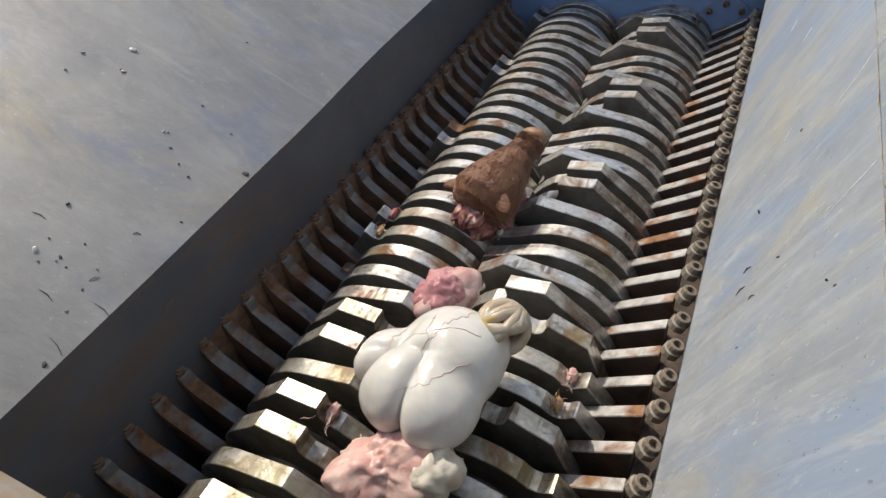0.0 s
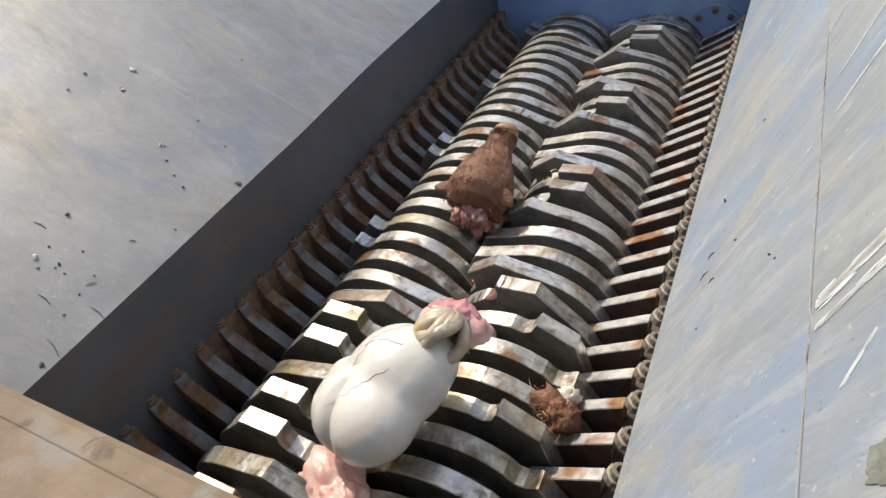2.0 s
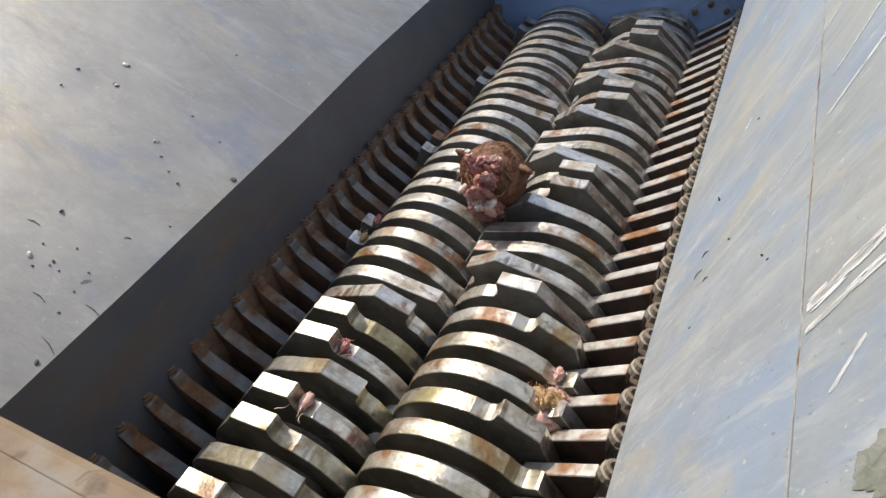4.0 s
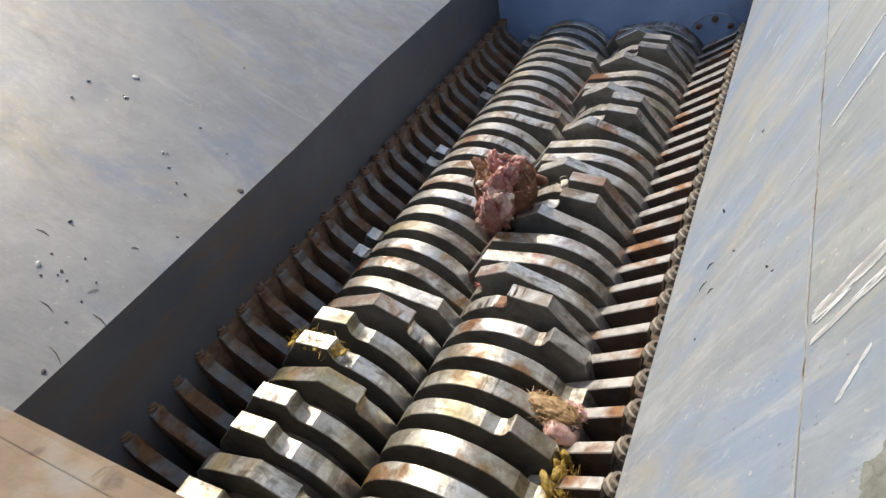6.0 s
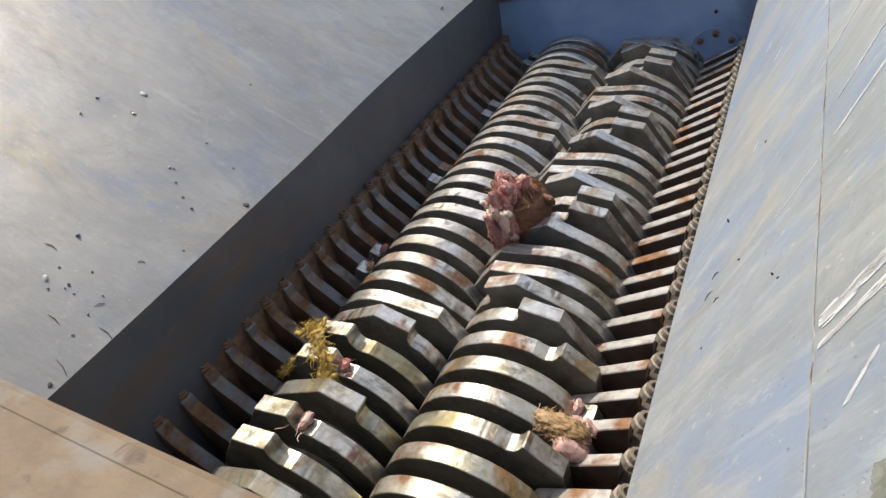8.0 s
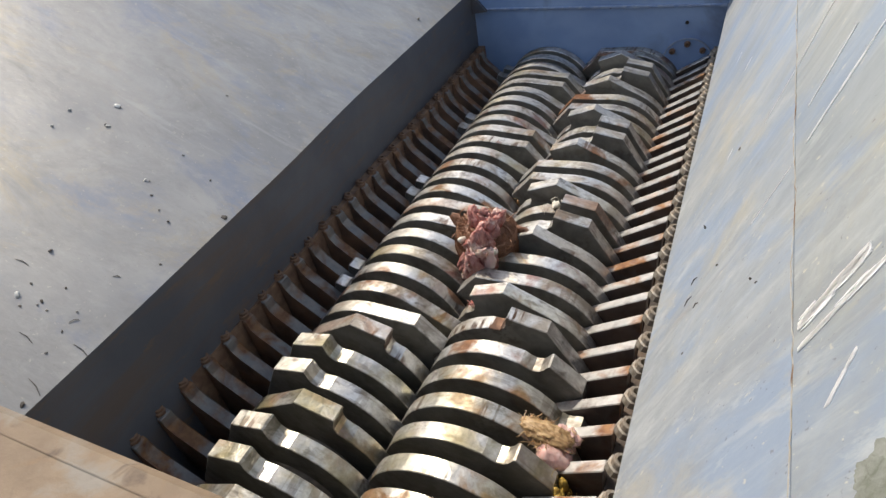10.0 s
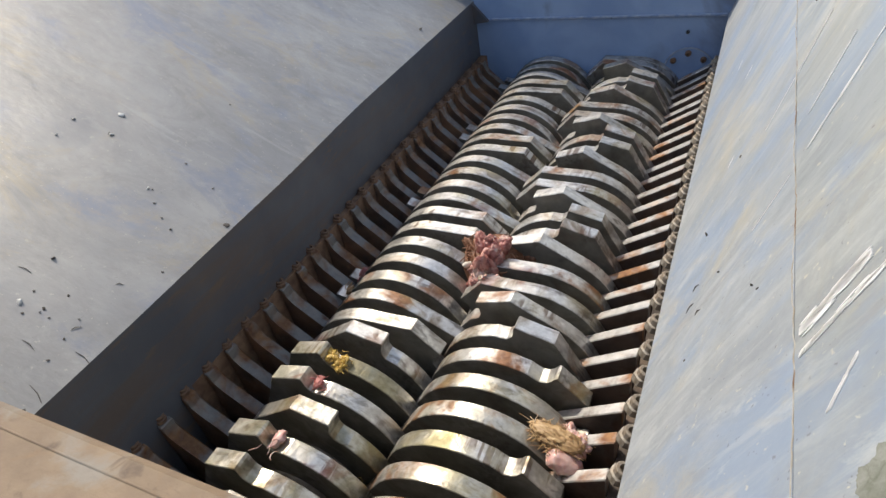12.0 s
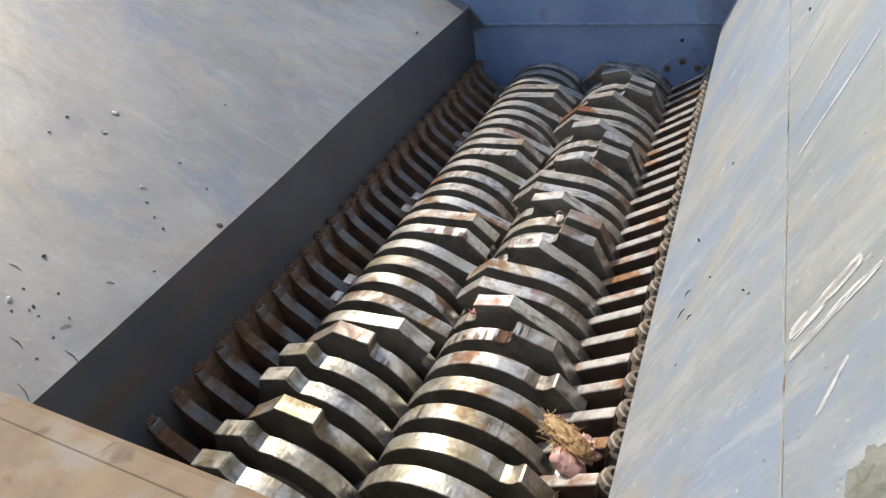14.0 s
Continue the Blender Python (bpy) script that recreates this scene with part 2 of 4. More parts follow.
MATTED.bump(MATTED.noise(190, 0.2, 0.8, 6, (0.14, 1.0, 0.6), warp=0.6), 0.8, 0.0015)
MATTED = MATTED.m
MAUVE = plain("mauve_organ", (0.46, 0.19, 0.20), (0.62, 0.33, 0.33), 18, 0.28, 0.0, 0.4, 0.2, (0.36, 0.10, 0.10))
FUR = plain("brown_hide", (0.17, 0.075, 0.040), (0.25, 0.115, 0.06), 60, 0.6, 0.0, 0.9, 0.0, (0.10, 0.048, 0.03))
HAIR = plain("brown_hair", (0.20, 0.090, 0.048), (0.28, 0.135, 0.070), 16, 0.5, 0.0, 0.3, 0.0, (0.12, 0.055, 0.03))
MUZZLE = plain("muzzle_hide", (0.36, 0.20, 0.10), (0.26, 0.14, 0.075), 40, 0.45, 0.0, 0.5)
BONE = plain("bone", (0.74, 0.70, 0.60), (0.62, 0.55, 0.44), 30, 0.4, 0.0, 0.3)
FAT = plain("tan_fat", (0.52, 0.34, 0.17), (0.34, 0.20, 0.10), 40, 0.4, 0.0, 0.8, 0.1, (0.62, 0.46, 0.34))
FODDER = plain("yellow_fodder", (0.60, 0.40, 0.085), (0.38, 0.24, 0.05), 60, 0.42, 0.0, 0.7, 0, (0.24, 0.19, 0.05))
CRUMB = plain("dark_crumb", (0.05, 0.045, 0.04), (0.14, 0.12, 0.10), 60, 0.8)


# ---- mesh helpers ----
def part(name, bm, material, parent=None, label="", smooth=False):
    """Links a bmesh as one mesh object, under a thing where one is given."""
    me = bpy.data.meshes.new(name)
    bmesh.ops.recalc_face_normals(bm, faces=bm.faces)
    bm.to_mesh(me)
    bm.free()
    if smooth:
        for p in me.polygons:
            p.use_smooth = True
    me.materials.append(material)
    ob = new(name, me)
    ob.parent = parent
    if label:
        ob["label"] = label
    return ob


def empty(name, m=None):
    ob = new(name)
    ob.empty_display_size = 0.05
    if m is not None:
        ob.matrix_world = m
    return ob


def prism(outline, y0, y1, bevel=0.0):
    """A solid with an outline in x and z, from y0 to y1."""
    bm = bmesh.new()
    a = [bm.verts.new((x, y0, z)) for x, z in outline]
    b = [bm.verts.new((x, y1, z)) for x, z in outline]
    bm.faces.new(a)
    bm.faces.new(list(reversed(b)))
    for i in range(len(a)):
        j = (i + 1) % len(a)
        bm.faces.new((a[i], b[i], b[j], a[j]))
    if bevel:
        bmesh.ops.bevel(bm, geom=bm.edges[:], offset=bevel, segments=1, affect="EDGES")
    return bm


def box(x0, x1, y0, y1, z0, z1, bevel=0.0):
    return prism([(x0, z0), (x1, z0), (x1, z1), (x0, z1)], y0, y1, bevel)


def lump(spheres, detail=4, rough=0.0, freq=6.0, soft=60.0, seed=0):
    """A lobed soft body: the smooth union of spheres that hold the origin, seen from it."""
    bm = bmesh.new()
    bmesh.ops.create_icosphere(bm, subdivisions=detail, radius=1.0)
    for v in bm.verts:
        d = v.co.normalized()
        s = 0.0
        for cx, cy, cz, r in spheres:
            c = Vector((cx, cy, cz))
            q = d.dot(c)
            w = q * q + r * r - c.length_squared
            s += math.exp(soft * (q + math.sqrt(max(w, 1e-9))))
        k = math.log(s) / soft
        if rough:
            k *= 1.0 + rough * noise.fractal(d * freq + Vector((seed * 7.3, seed, 0)), 0.7, 2.1, 4)
        v.co = d * k
    return bm


def tube(points, radius, sides=8, taper=1.0):
    """A bent tube along points."""
    bm = bmesh.new()
    rings = []
    pts = [Vector(p) for p in points]
    for i, p in enumerate(pts):
        t = (pts[min(i + 1, len(pts) - 1)] - pts[max(i - 1, 0)]).normalized()
        u = t.orthogonal().normalized()
        if rings:
            u = (keep - t * keep.dot(t)).normalized()
        keep = u
        w = t.cross(u)
        f = i / max(1, len(pts) - 1)
        r = radius * (1 + (taper - 1) * f)
        if i in (0, len(pts) - 1):
            r *= 0.55
        rings.append([bm.verts.new(p + (u * math.cos(a) + w * math.sin(a)) * r) for a in [2 * math.pi * k / sides for k in range(sides)]])
    for a, b in zip(rings[:-1], rings[1:]):
        for k in range(sides):
            bm.faces.new((a[k], a[(k + 1) % sides], b[(k + 1) % sides], b[k]))
    bm.faces.new(list(reversed(rings[0])))
    bm.faces.new(rings[-1])
    return bm


# ---- plan ----
PITCH = 0.08
LEFT_X, RIGHT_X, SHAFT_Z = -0.688, -0.312, -0.212
NEAR, FAR = -0.60, 1.95
WALL_L, WALL_R, EDGE_L, EDGE_R = -1.037, 0.025, 0.244, 0.165
RISE_L, RISE_R, SEAM_X, BOW = 0.578, 2.51, 0.188, 0.034

ground = part("ground", prism([(-40, -1.02), (40, -1.02), (40, -1.0), (-40, -1.0)], -40, 40), CONCRETE)
tagged(ground, "grey concrete yard under the machine", "ground", kind="structure")

# chamber and hopper walls


def stand_in(y):
    """How far the left plates stand in, as a share of their bow."""
    f = min(1.0, max(0.0, (0.98 - y) / 0.64))
    return 0.72 * f * f * (3 - 2 * f) + 0.28 * min(1.0, max(0.0, (0.3 - y) / 0.5))


def bowed(outline, bow=0.0):
    """A long plate that stands in a little over its near half."""
    bm = bmesh.new()
    ys = [NEAR, -0.45, -0.3, -0.15, 0.0, 0.15, 0.3, 0.4, 0.5, 0.6, 0.7, 0.8, 0.9, 1.0, 1.3, FAR]
    rings = []
    for y in ys:
        s = bow * stand_in(y)
        rings.append([bm.verts.new((x + s, y, z)) for x, z in outline])
    for p, q in zip(rings[:-1], rings[1:]):
        for i in range(len(outline)):
            j = (i + 1) % len(outline)
            bm.faces.new((p[i], q[i], q[j], p[j]))
    bm.faces.new(rings[0])
    bm.faces.new(list(reversed(rings[-1])))
    return bm


wall_left = part("wall_left", bowed([(WALL_L - 0.014, -1.0), (WALL_L, -1.0), (WALL_L, EDGE_L), (WALL_L - 0.014, EDGE_L - 0.006)], BOW), SLATE)
tagged(wall_left, "upright slate-blue painted steel chamber wall, in shade", "chamber wall", kind="structure")
wall_right = part("wall_right", prism([(WALL_R, -1.0), (WALL_R + 0.014, -1.0), (WALL_R + 0.014, EDGE_R - 0.02), (WALL_R, EDGE_R - 0.012)], NEAR, FAR), SLATE)
tagged(wall_right, "upright slate-blue painted steel chamber wall", "chamber wall", kind="structure")


def slope_outline(x0, z0, x1, rise, sign):
    z1 = z0 + rise * abs(x1 - x0)
    nx, nz = rise * -sign, 1.0
    k = 0.010 / math.hypot(nx, nz)
    return [(x0, z0), (x1, z1), (x1 - nx * k, z1 - nz * k), (x0 - nx * k, z0 - nz * k)]


def right_z(x):
    return EDGE_R + RISE_R * (x - WALL_R)


def left_z(x, y):
    return EDGE_L + RISE_L * (WALL_L + BOW * stand_in(y) - x)


panel = part("hopper_panel_left", bowed(slope_outline(WALL_L, EDGE_L, -2.35, RISE_L, -1), BOW), PAINT_L)
tagged(panel, "sloping hopper plate, scoured grey paint with blue and tan stains", "hopper panel", kind="structure")
panel_right = part("hopper_panel_right", prism(slope_outline(WALL_R, EDGE_R, SEAM_X, RISE_R, 1), NEAR, FAR), PAINT_R)
tagged(panel_right, "steep hopper plate, worn blue-grey paint scratched down the slope", "hopper panel", kind="structure")
panel_upper = part("hopper_panel_right_upper", prism(slope_outline(SEAM_X + 0.0008, right_z(SEAM_X) + 0.002, 0.50, RISE_R, 1), NEAR, FAR), PAINT_U)
tagged(panel_upper, "upper steep hopper plate, pale grey worn paint with bare scratches", "hopper panel", kind="structure")

# rusty weld between the two plates, and bare scratches above it
weld = []
for i in range(400):
    y = NEAR + 0.01 + i * (FAR - NEAR - 0.02) / 399
    f = 0.0022 * noise.noise(Vector((y * 7, 0, 0))) + 0.0010 * noise.noise(Vector((y * 60, 0, 5)))
    weld.append((SEAM_X + f, y, right_z(SEAM_X + f) + 0.0008 * noise.noise(Vector((y * 90, 3, 0)))))
bead = part("trim_weld", tube(weld, 0.0009, 5), plain("weld_rust", (0.27, 0.23, 0.17), (0.36, 0.36, 0.34), 34, 0.8, 0.0, 0.6, 0, (0.16, 0.09, 0.045)))
tagged(bead, "thin rust-stained weld between two hopper plates", "trim", kind="structure")
# bare scratches, near white: the sun's glint is put into the base colour
BARE_GLINT = plain("bare_steel_painted_glint", (0.92, 0.92, 0.91), (0.84, 0.84, 0.83), 60, 0.3, 0.15, 0.2)


def scratch(x0, y0, x1, y1, width, seed):
    """Bare hairlines that lie side by side on the steep plate."""
    rnd = random.Random(seed)
    bm = bmesh.new()
    n = 18
    for _ in range(max(2, int(width / 0.00016))):
        a, b = 0.0, 1.0
        if width > 0.003:
            a = rnd.uniform(-0.15, 0.75)
            a, b = max(0.0, a), min(1.0, a + rnd.uniform(0.2, 0.6))
        off, fine, drift = rnd.gauss(0, 0.27) * width, rnd.uniform(0.0004, 0.0010) + width * rnd.uniform(0.0, 0.07), rnd.uniform(-0.2, 0.2) * width
        up, dn = [], []
        for i in range(n + 1):
            f = a + (b - a) * i / n
            x, y = x0 + (x1 - x0) * f, y0 + (y1 - y0) * f + off + drift * f
            y += 0.0006 * noise.noise(Vector((f * 9, seed, off * 900)))
            w = fine * (0.1 + math.sin(math.pi * i / n) ** 0.6) * (1 + 0.4 * noise.noise(Vector((f * 30, off * 900, seed))))
            for row, s in ((up, 1), (dn, -1)):
                row.append(bm.verts.new((x - 0.0004, y + s * w, right_z(x) + (0.0021 if x > SEAM_X else 0.0003))))
        for i in range(n):
            bm.faces.new((up[i], up[i + 1], dn[i + 1], dn[i]))
    g = bmesh.ops.extrude_face_region(bm, geom=bm.faces[:])
    bmesh.ops.translate(bm, vec=(0.0008, 0, -0.0003), verts=[v for v in g["geom"] if isinstance(v, bmesh.types.BMVert)])
    return bm


for i, (x0, y0, x1, y1, w) in enumerate([(0.191, -0.164, 0.229, -0.147, 0.014), (0.191, -0.196, 0.236, -0.175, 0.007), (0.204, -0.281, 0.219, -0.246, 0.004), (0.199, 0.252, 0.238, 0.303, 0.003),
                                         (0.190, 0.440, 0.224, 0.491, 0.002), (0.197, 0.162, 0.255, 0.214, 0.0045), (0.156, 0.400, 0.187, 0.440, 0.002), (0.151, 0.128, 0.185, 0.150, 0.002),
                                         (0.094, 1.006, 0.102, 1.024, 0.003), (0.114, 0.841, 0.125, 0.859, 0.003), (0.107, 0.474, 0.114, 0.489, 0.002)]):
    s = part("bare_scratch", scratch(x0, y0, x1, y1, w, i), BARE_GLINT, panel_upper if x0 > SEAM_X else panel_right, "bare scratch with its sun glint painted white")
tagged(part("patch", lump([(0, 0, 0, 0.03), (0.02, 0.01, 0, 0.024), (-0.02, 0.012, 0, 0.02)], 5, 0.55, 2, 60, 5), plain("grey_scuff", (0.14, 0.15, 0.12), (0.24, 0.25, 0.225), 30, 0.8), panel_upper, "dark grey scuff"))
bpy.data.objects["patch"].matrix_world = pose(0.226, -0.368, right_z(0.226) + 0.002, 0, -math.degrees(math.atan(RISE_R)), 0) @ Matrix.Diagonal((0.55, 0.5, 0.012, 1))

far_wall = part("wall_far", box(-1.06, 0.06, FAR, FAR + 0.015, -1.0, 0.156), BLUE)
tagged(far_wall, "blue painted steel end wall of the cutting chamber", "end wall", kind="structure")
far_top = part("wall_far_upper", prism([(-1.035, 0.160), (0.024, 0.160), (0.144, 0.45), (-1.39, 0.45), (-1.035, 0.245)], FAR - 0.006, FAR + 0.010), BLUE)
tagged(far_top, "blue painted hopper end plate with a welded lower seam", "end wall", kind="structure")
seam = part("trim_seam", box(-1.03, 0.022, FAR - 0.012, FAR, 0.157, 0.167, 0.002), plain("seam_paint", (0.30, 0.36, 0.46), (0.16, 0.24, 0.40), 30, 0.4), None)
tagged(seam, "worn pale welded seam along the end plate", "trim", kind="structure")
gusset = part("trim_gusset", prism([(-1.036, 0.150), (-0.966, 0.158), (-1.036, 0.240)], FAR - 0.030, FAR - 0.013), SLATE)
tagged(gusset, "dark welded corner gusset between chamber wall and end plate", "trim", kind="structure")
near_wall = part("wall_near", box(-1.06, 0.06, NEAR - 0.015, NEAR, -1.0, 0.86), SLATE)
tagged(near_wall, "slate-blue steel end wall of the cutting chamber", "end wall", kind="structure")

# near hopper plate, whose rim shows beside the camera
rim = empty("hopper_end_plate")
part("shelf", box(-1.9, 0.30, -1.10, -0.602, 0.900, 0.9284, 0.0022), TAN, rim)
part("rim", tube([(-1.9 + 0.02 * i, -0.6092 + 0.00012 * noise.noise(Vector((i * 0.7, 0, 0))), 0.9282) for i in range(111)], 0.0005, 8), LIP, rim, "low worn bead along the rim", True)
tagged(rim, "tan worn flat shelf with a rounded rim over the hopper end", "plate")


# ---- rotors ----
def disc_outline(sign, chip):
    """Hooked cutter: round body, two hooks opposite, each with a hollow front, a flat land and a long straight back."""
    base, tip = 0.204, 0.246
    pts = []
    for k in range(2):
        o = 180.0 * k
        rows = [(14.0, base), (9.0, base - 0.004), (5.0, base - 0.004), (1.5, base + 0.006), (0.2, base + 0.018), (-0.2, tip - 0.003 - chip), (-1.0, tip - chip * 0.4)]
        rows += [(-12.0, tip - 0.006), (-24.0, tip)]
        for s in (0.33, 0.66, 1.0):
            a = 24 + 33.5 * s
            rows.append((-a, base / math.cos(radians(57.5 - a)) if s < 1 else base))
        rows += [(-57.5 - d, base) for d in range(8, 104, 8)]
        pts += [(o + a, r) for a, r in rows]
    out = []
    for a, r in pts:
        a = radians(a * sign)
        out.append((math.sin(a) * r, math.cos(a) * r))
    return out


def disc_mesh(name, sign, chip, material):
    outline = disc_outline(sign, chip)
    half, ch = 0.021, 0.0018
    bm = bmesh.new()
    rings = []
    for y, k in ((-half, 1 - ch / 0.2), (-half + ch, 1.0), (half - ch, 1.0), (half, 1 - ch / 0.2)):
        ring = []
        for i, (x, z) in enumerate(outline):
            w = 1 + 0.004 * noise.noise(Vector((x * 30 + chip * 900, y * 60, z * 30)))
            ring.append(bm.verts.new((x * k * w, y, z * k * w)))
        rings.append(ring)
    n = len(outline)
    for a, b in zip(rings[:-1], rings[1:]):
        for i in range(n):
            bm.faces.new((a[i], a[(i + 1) % n], b[(i + 1) % n], b[i]))
    for ring, y in ((rings[0], -half), (rings[-1], half)):
        inner = [bm.verts.new((math.sin(2 * math.pi * i / n) * 0.1, y, math.cos(2 * math.pi * i / n) * 0.1)) for i in range(n)]
        # start the inner ring where the outline starts
        order = [math.atan2(v.co.x, v.co.z) for v in ring]
        for i, v in enumerate(inner):
            v.co.x, v.co.z = math.sin(order[i]) * 0.1, math.cos(order[i]) * 0.1
        for i in range(n):
            bm.faces.new((ring[i], inner[i], inner[(i + 1) % n], ring[(i + 1) % n]))
    me = bpy.data.meshes.new(name)
    bmesh.ops.recalc_face_normals(bm, faces=bm.faces)
    bm.to_mesh(me)
    bm.free()
    me.materials.append(material)
    me.polygons.foreach_set("use_smooth", [True] * len(me.polygons))
    me.set_sharp_from_angle(angle=radians(17))
    return me


# angle of each cutter's first hook at 9 s, from the near end on
LEFT_PHASE = {-7: 90, -6: 120, -5: 90, -4: 120, -3: 91, -2: 90, -1: 120, 0: 90, 1: 90, 2: 120, 3: 153}
RIGHT_PHASE = {-7: -60, -6: -30, -5: -30, -4: -60, -3: -31, -2: -29, -1: -60, 0: -31, 1: -30, 2: -60, 3: 89}
for k in range(4, 25):
    LEFT_PHASE[k] = (2, 31, 31, 3, -25, -25)[(k - 4) % 6]
    RIGHT_PHASE[k] = (57, 29, 28, 57, 89, 89)[(k - 4) % 6]


def rotor(x, sign, phases, shift, label):
    ob = empty("cutter_rotor", pose(x, 0, SHAFT_Z))
    bm = bmesh.new()
    bmesh.ops.create_cone(bm, cap_ends=True, segments=40, radius1=0.118, radius2=0.118, depth=FAR - NEAR - 0.006, matrix=pose(0, (FAR + NEAR) / 2, 0, 90))
    part("shaft", bm, HUB, ob, "oily dark steel shaft", True)
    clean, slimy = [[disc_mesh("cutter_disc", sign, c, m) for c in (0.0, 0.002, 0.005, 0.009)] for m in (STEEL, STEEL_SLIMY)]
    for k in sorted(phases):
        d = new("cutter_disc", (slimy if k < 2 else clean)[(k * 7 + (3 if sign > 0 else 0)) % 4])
        d.parent = ob
        d.location = (0, min(PITCH * (k + shift), FAR - 0.0225), 0)
        d.rotation_euler = (0, radians(phases[k] + 180 * (k % 2)), 0)
    tagged(ob, label, "shredder rotor", group="pair of rotors")
    return ob


rotor_left = rotor(LEFT_X, 1, LEFT_PHASE, 0.0, "turning shredder rotor with worn hooked steel cutter discs")
rotor_right = rotor(RIGHT_X, -1, RIGHT_PHASE, 0.5, "turning shredder rotor with worn hooked steel cutter discs")


# ---- scraper combs ----
def bolt_bm():
    """A socket-headed bolt on a hex nut."""
    bm = bmesh.new()
    seg = 12
    rows = [(0.0215, 0.0), (0.0215, 0.018), (0.0165, 0.020), (0.0165, 0.034), (0.0150, 0.036), (0.0095, 0.036), (0.0090, 0.020), (0.0, 0.020)]
    rings = []
    for i, (r, z) in enumerate(rows):
        if not r:
            rings.append([bm.verts.new((0, 0, z))])
            continue
        ring = []
        for k in range(seg):
            t = 2 * math.pi * (k + 0.5) / seg
            w = r * (0.93 if i < 2 and k % 2 else 1.0)
            ring.append(bm.verts.new((math.cos(t) * w, math.sin(t) * w, z)))
        rings.append(ring)
    for p, q in zip(rings[:-1], rings[1:]):
        for i in range(seg):
            j = (i + 1) % seg
            bm.faces.new((p[i], p[j], q[j], q[i]) if len(q) > 1 else (p[i], p[j], q[0]))
    bm.faces.new(list(reversed(rings[0])))
    return bm


def scraper(outline, material, bolt_pose, label, half=0.0142):
    ob = empty("scraper_bar")
    part("bar", prism(outline, -half, half, 0.0022), material, ob)
    b = part("bolt", bolt_bm(), NUT if material is BAR else RUST, ob, "hex-headed steel bolt with a socket")
    b.matrix_local = bolt_pose
    tagged(ob, label, "scraper bar")
    return ob


RIGHT_BAR = [(-0.020, -0.030), (-0.172, -0.124), (-0.182, -0.150), (-0.178, -0.230), (-0.110, -0.245), (-0.020, -0.170)]
LEFT_BAR = [(-1.004, -0.012), (-1.004, -0.190), (-0.90, -0.265), (-0.850, -0.250), (-0.842, -0.190), (-0.852, -0.168), (-0.970, -0.066), (-0.986, -0.044), (-0.992, -0.016)]
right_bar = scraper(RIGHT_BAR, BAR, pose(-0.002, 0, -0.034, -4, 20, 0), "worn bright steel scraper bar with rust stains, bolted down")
left_bar = scraper(LEFT_BAR, BAR_RUST_SHADED, pose(-1.012, 0, -0.012, -6, 10, 0) @ Matrix.Diagonal((0.8, 0.8, 0.5, 1)), "dull grey-brown steel scraper bar in the shade, bolted to the rail", 0.0175)
right_bar["group"], left_bar["group"] = "scraper comb on the sunny side", "scraper comb on the shaded side"
first = True
for k in range(-7, 25):
    if first:
        right_bar.matrix_world, left_bar.matrix_world = pose(0, PITCH * k, 0), pose(0, PITCH * (k + 0.5), 0)
        first = False
    else:
        copy_thing(right_bar, pose(0, PITCH * k + random.uniform(-0.002, 0.002), random.uniform(-0.003, 0.003)))
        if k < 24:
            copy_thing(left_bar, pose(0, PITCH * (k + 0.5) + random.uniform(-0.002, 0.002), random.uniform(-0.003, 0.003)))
for name, x0, x1 in (("comb_rail", -0.018, WALL_R), ("comb_rail", WALL_L + 0.001, -1.005)):
    r = part(name, box(x0, x1, NEAR, FAR, -0.20, -0.085 if x0 > -0.5 else -0.010), GRIME if x0 > -0.5 else RUST)
    tagged(r, "rusty steel rail that carries the scraper bars", "rail", kind="structure")

# bearing cover on the far end wall
cover = empty("bearing_cover", pose(-0.105, FAR, -0.066))
bm = bmesh.new()
bmesh.ops.create_cone(bm, cap_ends=True, segments=48, radius1=0.096, radius2=0.094, depth=0.008, matrix=pose(0, -0.0045, 0, 90))
part("cover_plate", bm, BLUE, cover)
ring = [(math.sin(a) * 0.096, -0.009, math.cos(a) * 0.096) for a in [radians(d) for d in range(-80, 81, 8)]]
part("rim", tube(ring, 0.0035, 6), plain("rubbed_rim", (0.40, 0.45, 0.52), (0.25, 0.32, 0.45), 40, 0.35, 0.4), cover, "rubbed pale rim")
for a in (-55, -3, 50):
    b = part("bolt", bolt_bm(), RUST, cover)
    b.matrix_local = pose(math.sin(radians(a)) * 0.074, -0.006, math.cos(radians(a)) * 0.074, 90) @ Matrix.Diagonal((0.6, 0.6, 0.5, 1))
tagged(cover, "round blue bolted bearing cover on the end wall", "cover")
for x, z in ((-0.118, 0.093), (-0.422, 0.160)):
    bm = bmesh.new()
    bmesh.ops.create_cone(bm, cap_ends=True, segments=12, radius1=0.007, radius2=0.007, depth=0.006, matrix=pose(0, 0, 0, 90))
    p = part("plug", bm, DARK)
    p.matrix_world = pose(x, FAR - 0.003, z)
    tagged(p, "small dark plug in the blue end wall", "plug")


# ---- crumbs on the hopper plates ----
def crumb(size, seed):
    bm = lump([(0, 0, 0, 1.0), (0.35, 0.1, 0, 0.75)], 2, 0.35, 1.6, 6, seed)
    bmesh.ops.scale(bm, vec=(size * 1.3, size, size * 0.45), verts=bm.verts)
    return bm


ANG_L, ANG_R = math.degrees(math.atan(RISE_L)), -math.degrees(math.atan(RISE_R))


def on_left(x, y):
    return left_z(x, y) + 0.001


def on_right(x):
    return right_z(x) + (0.003 if x > SEAM_X else 0.001)


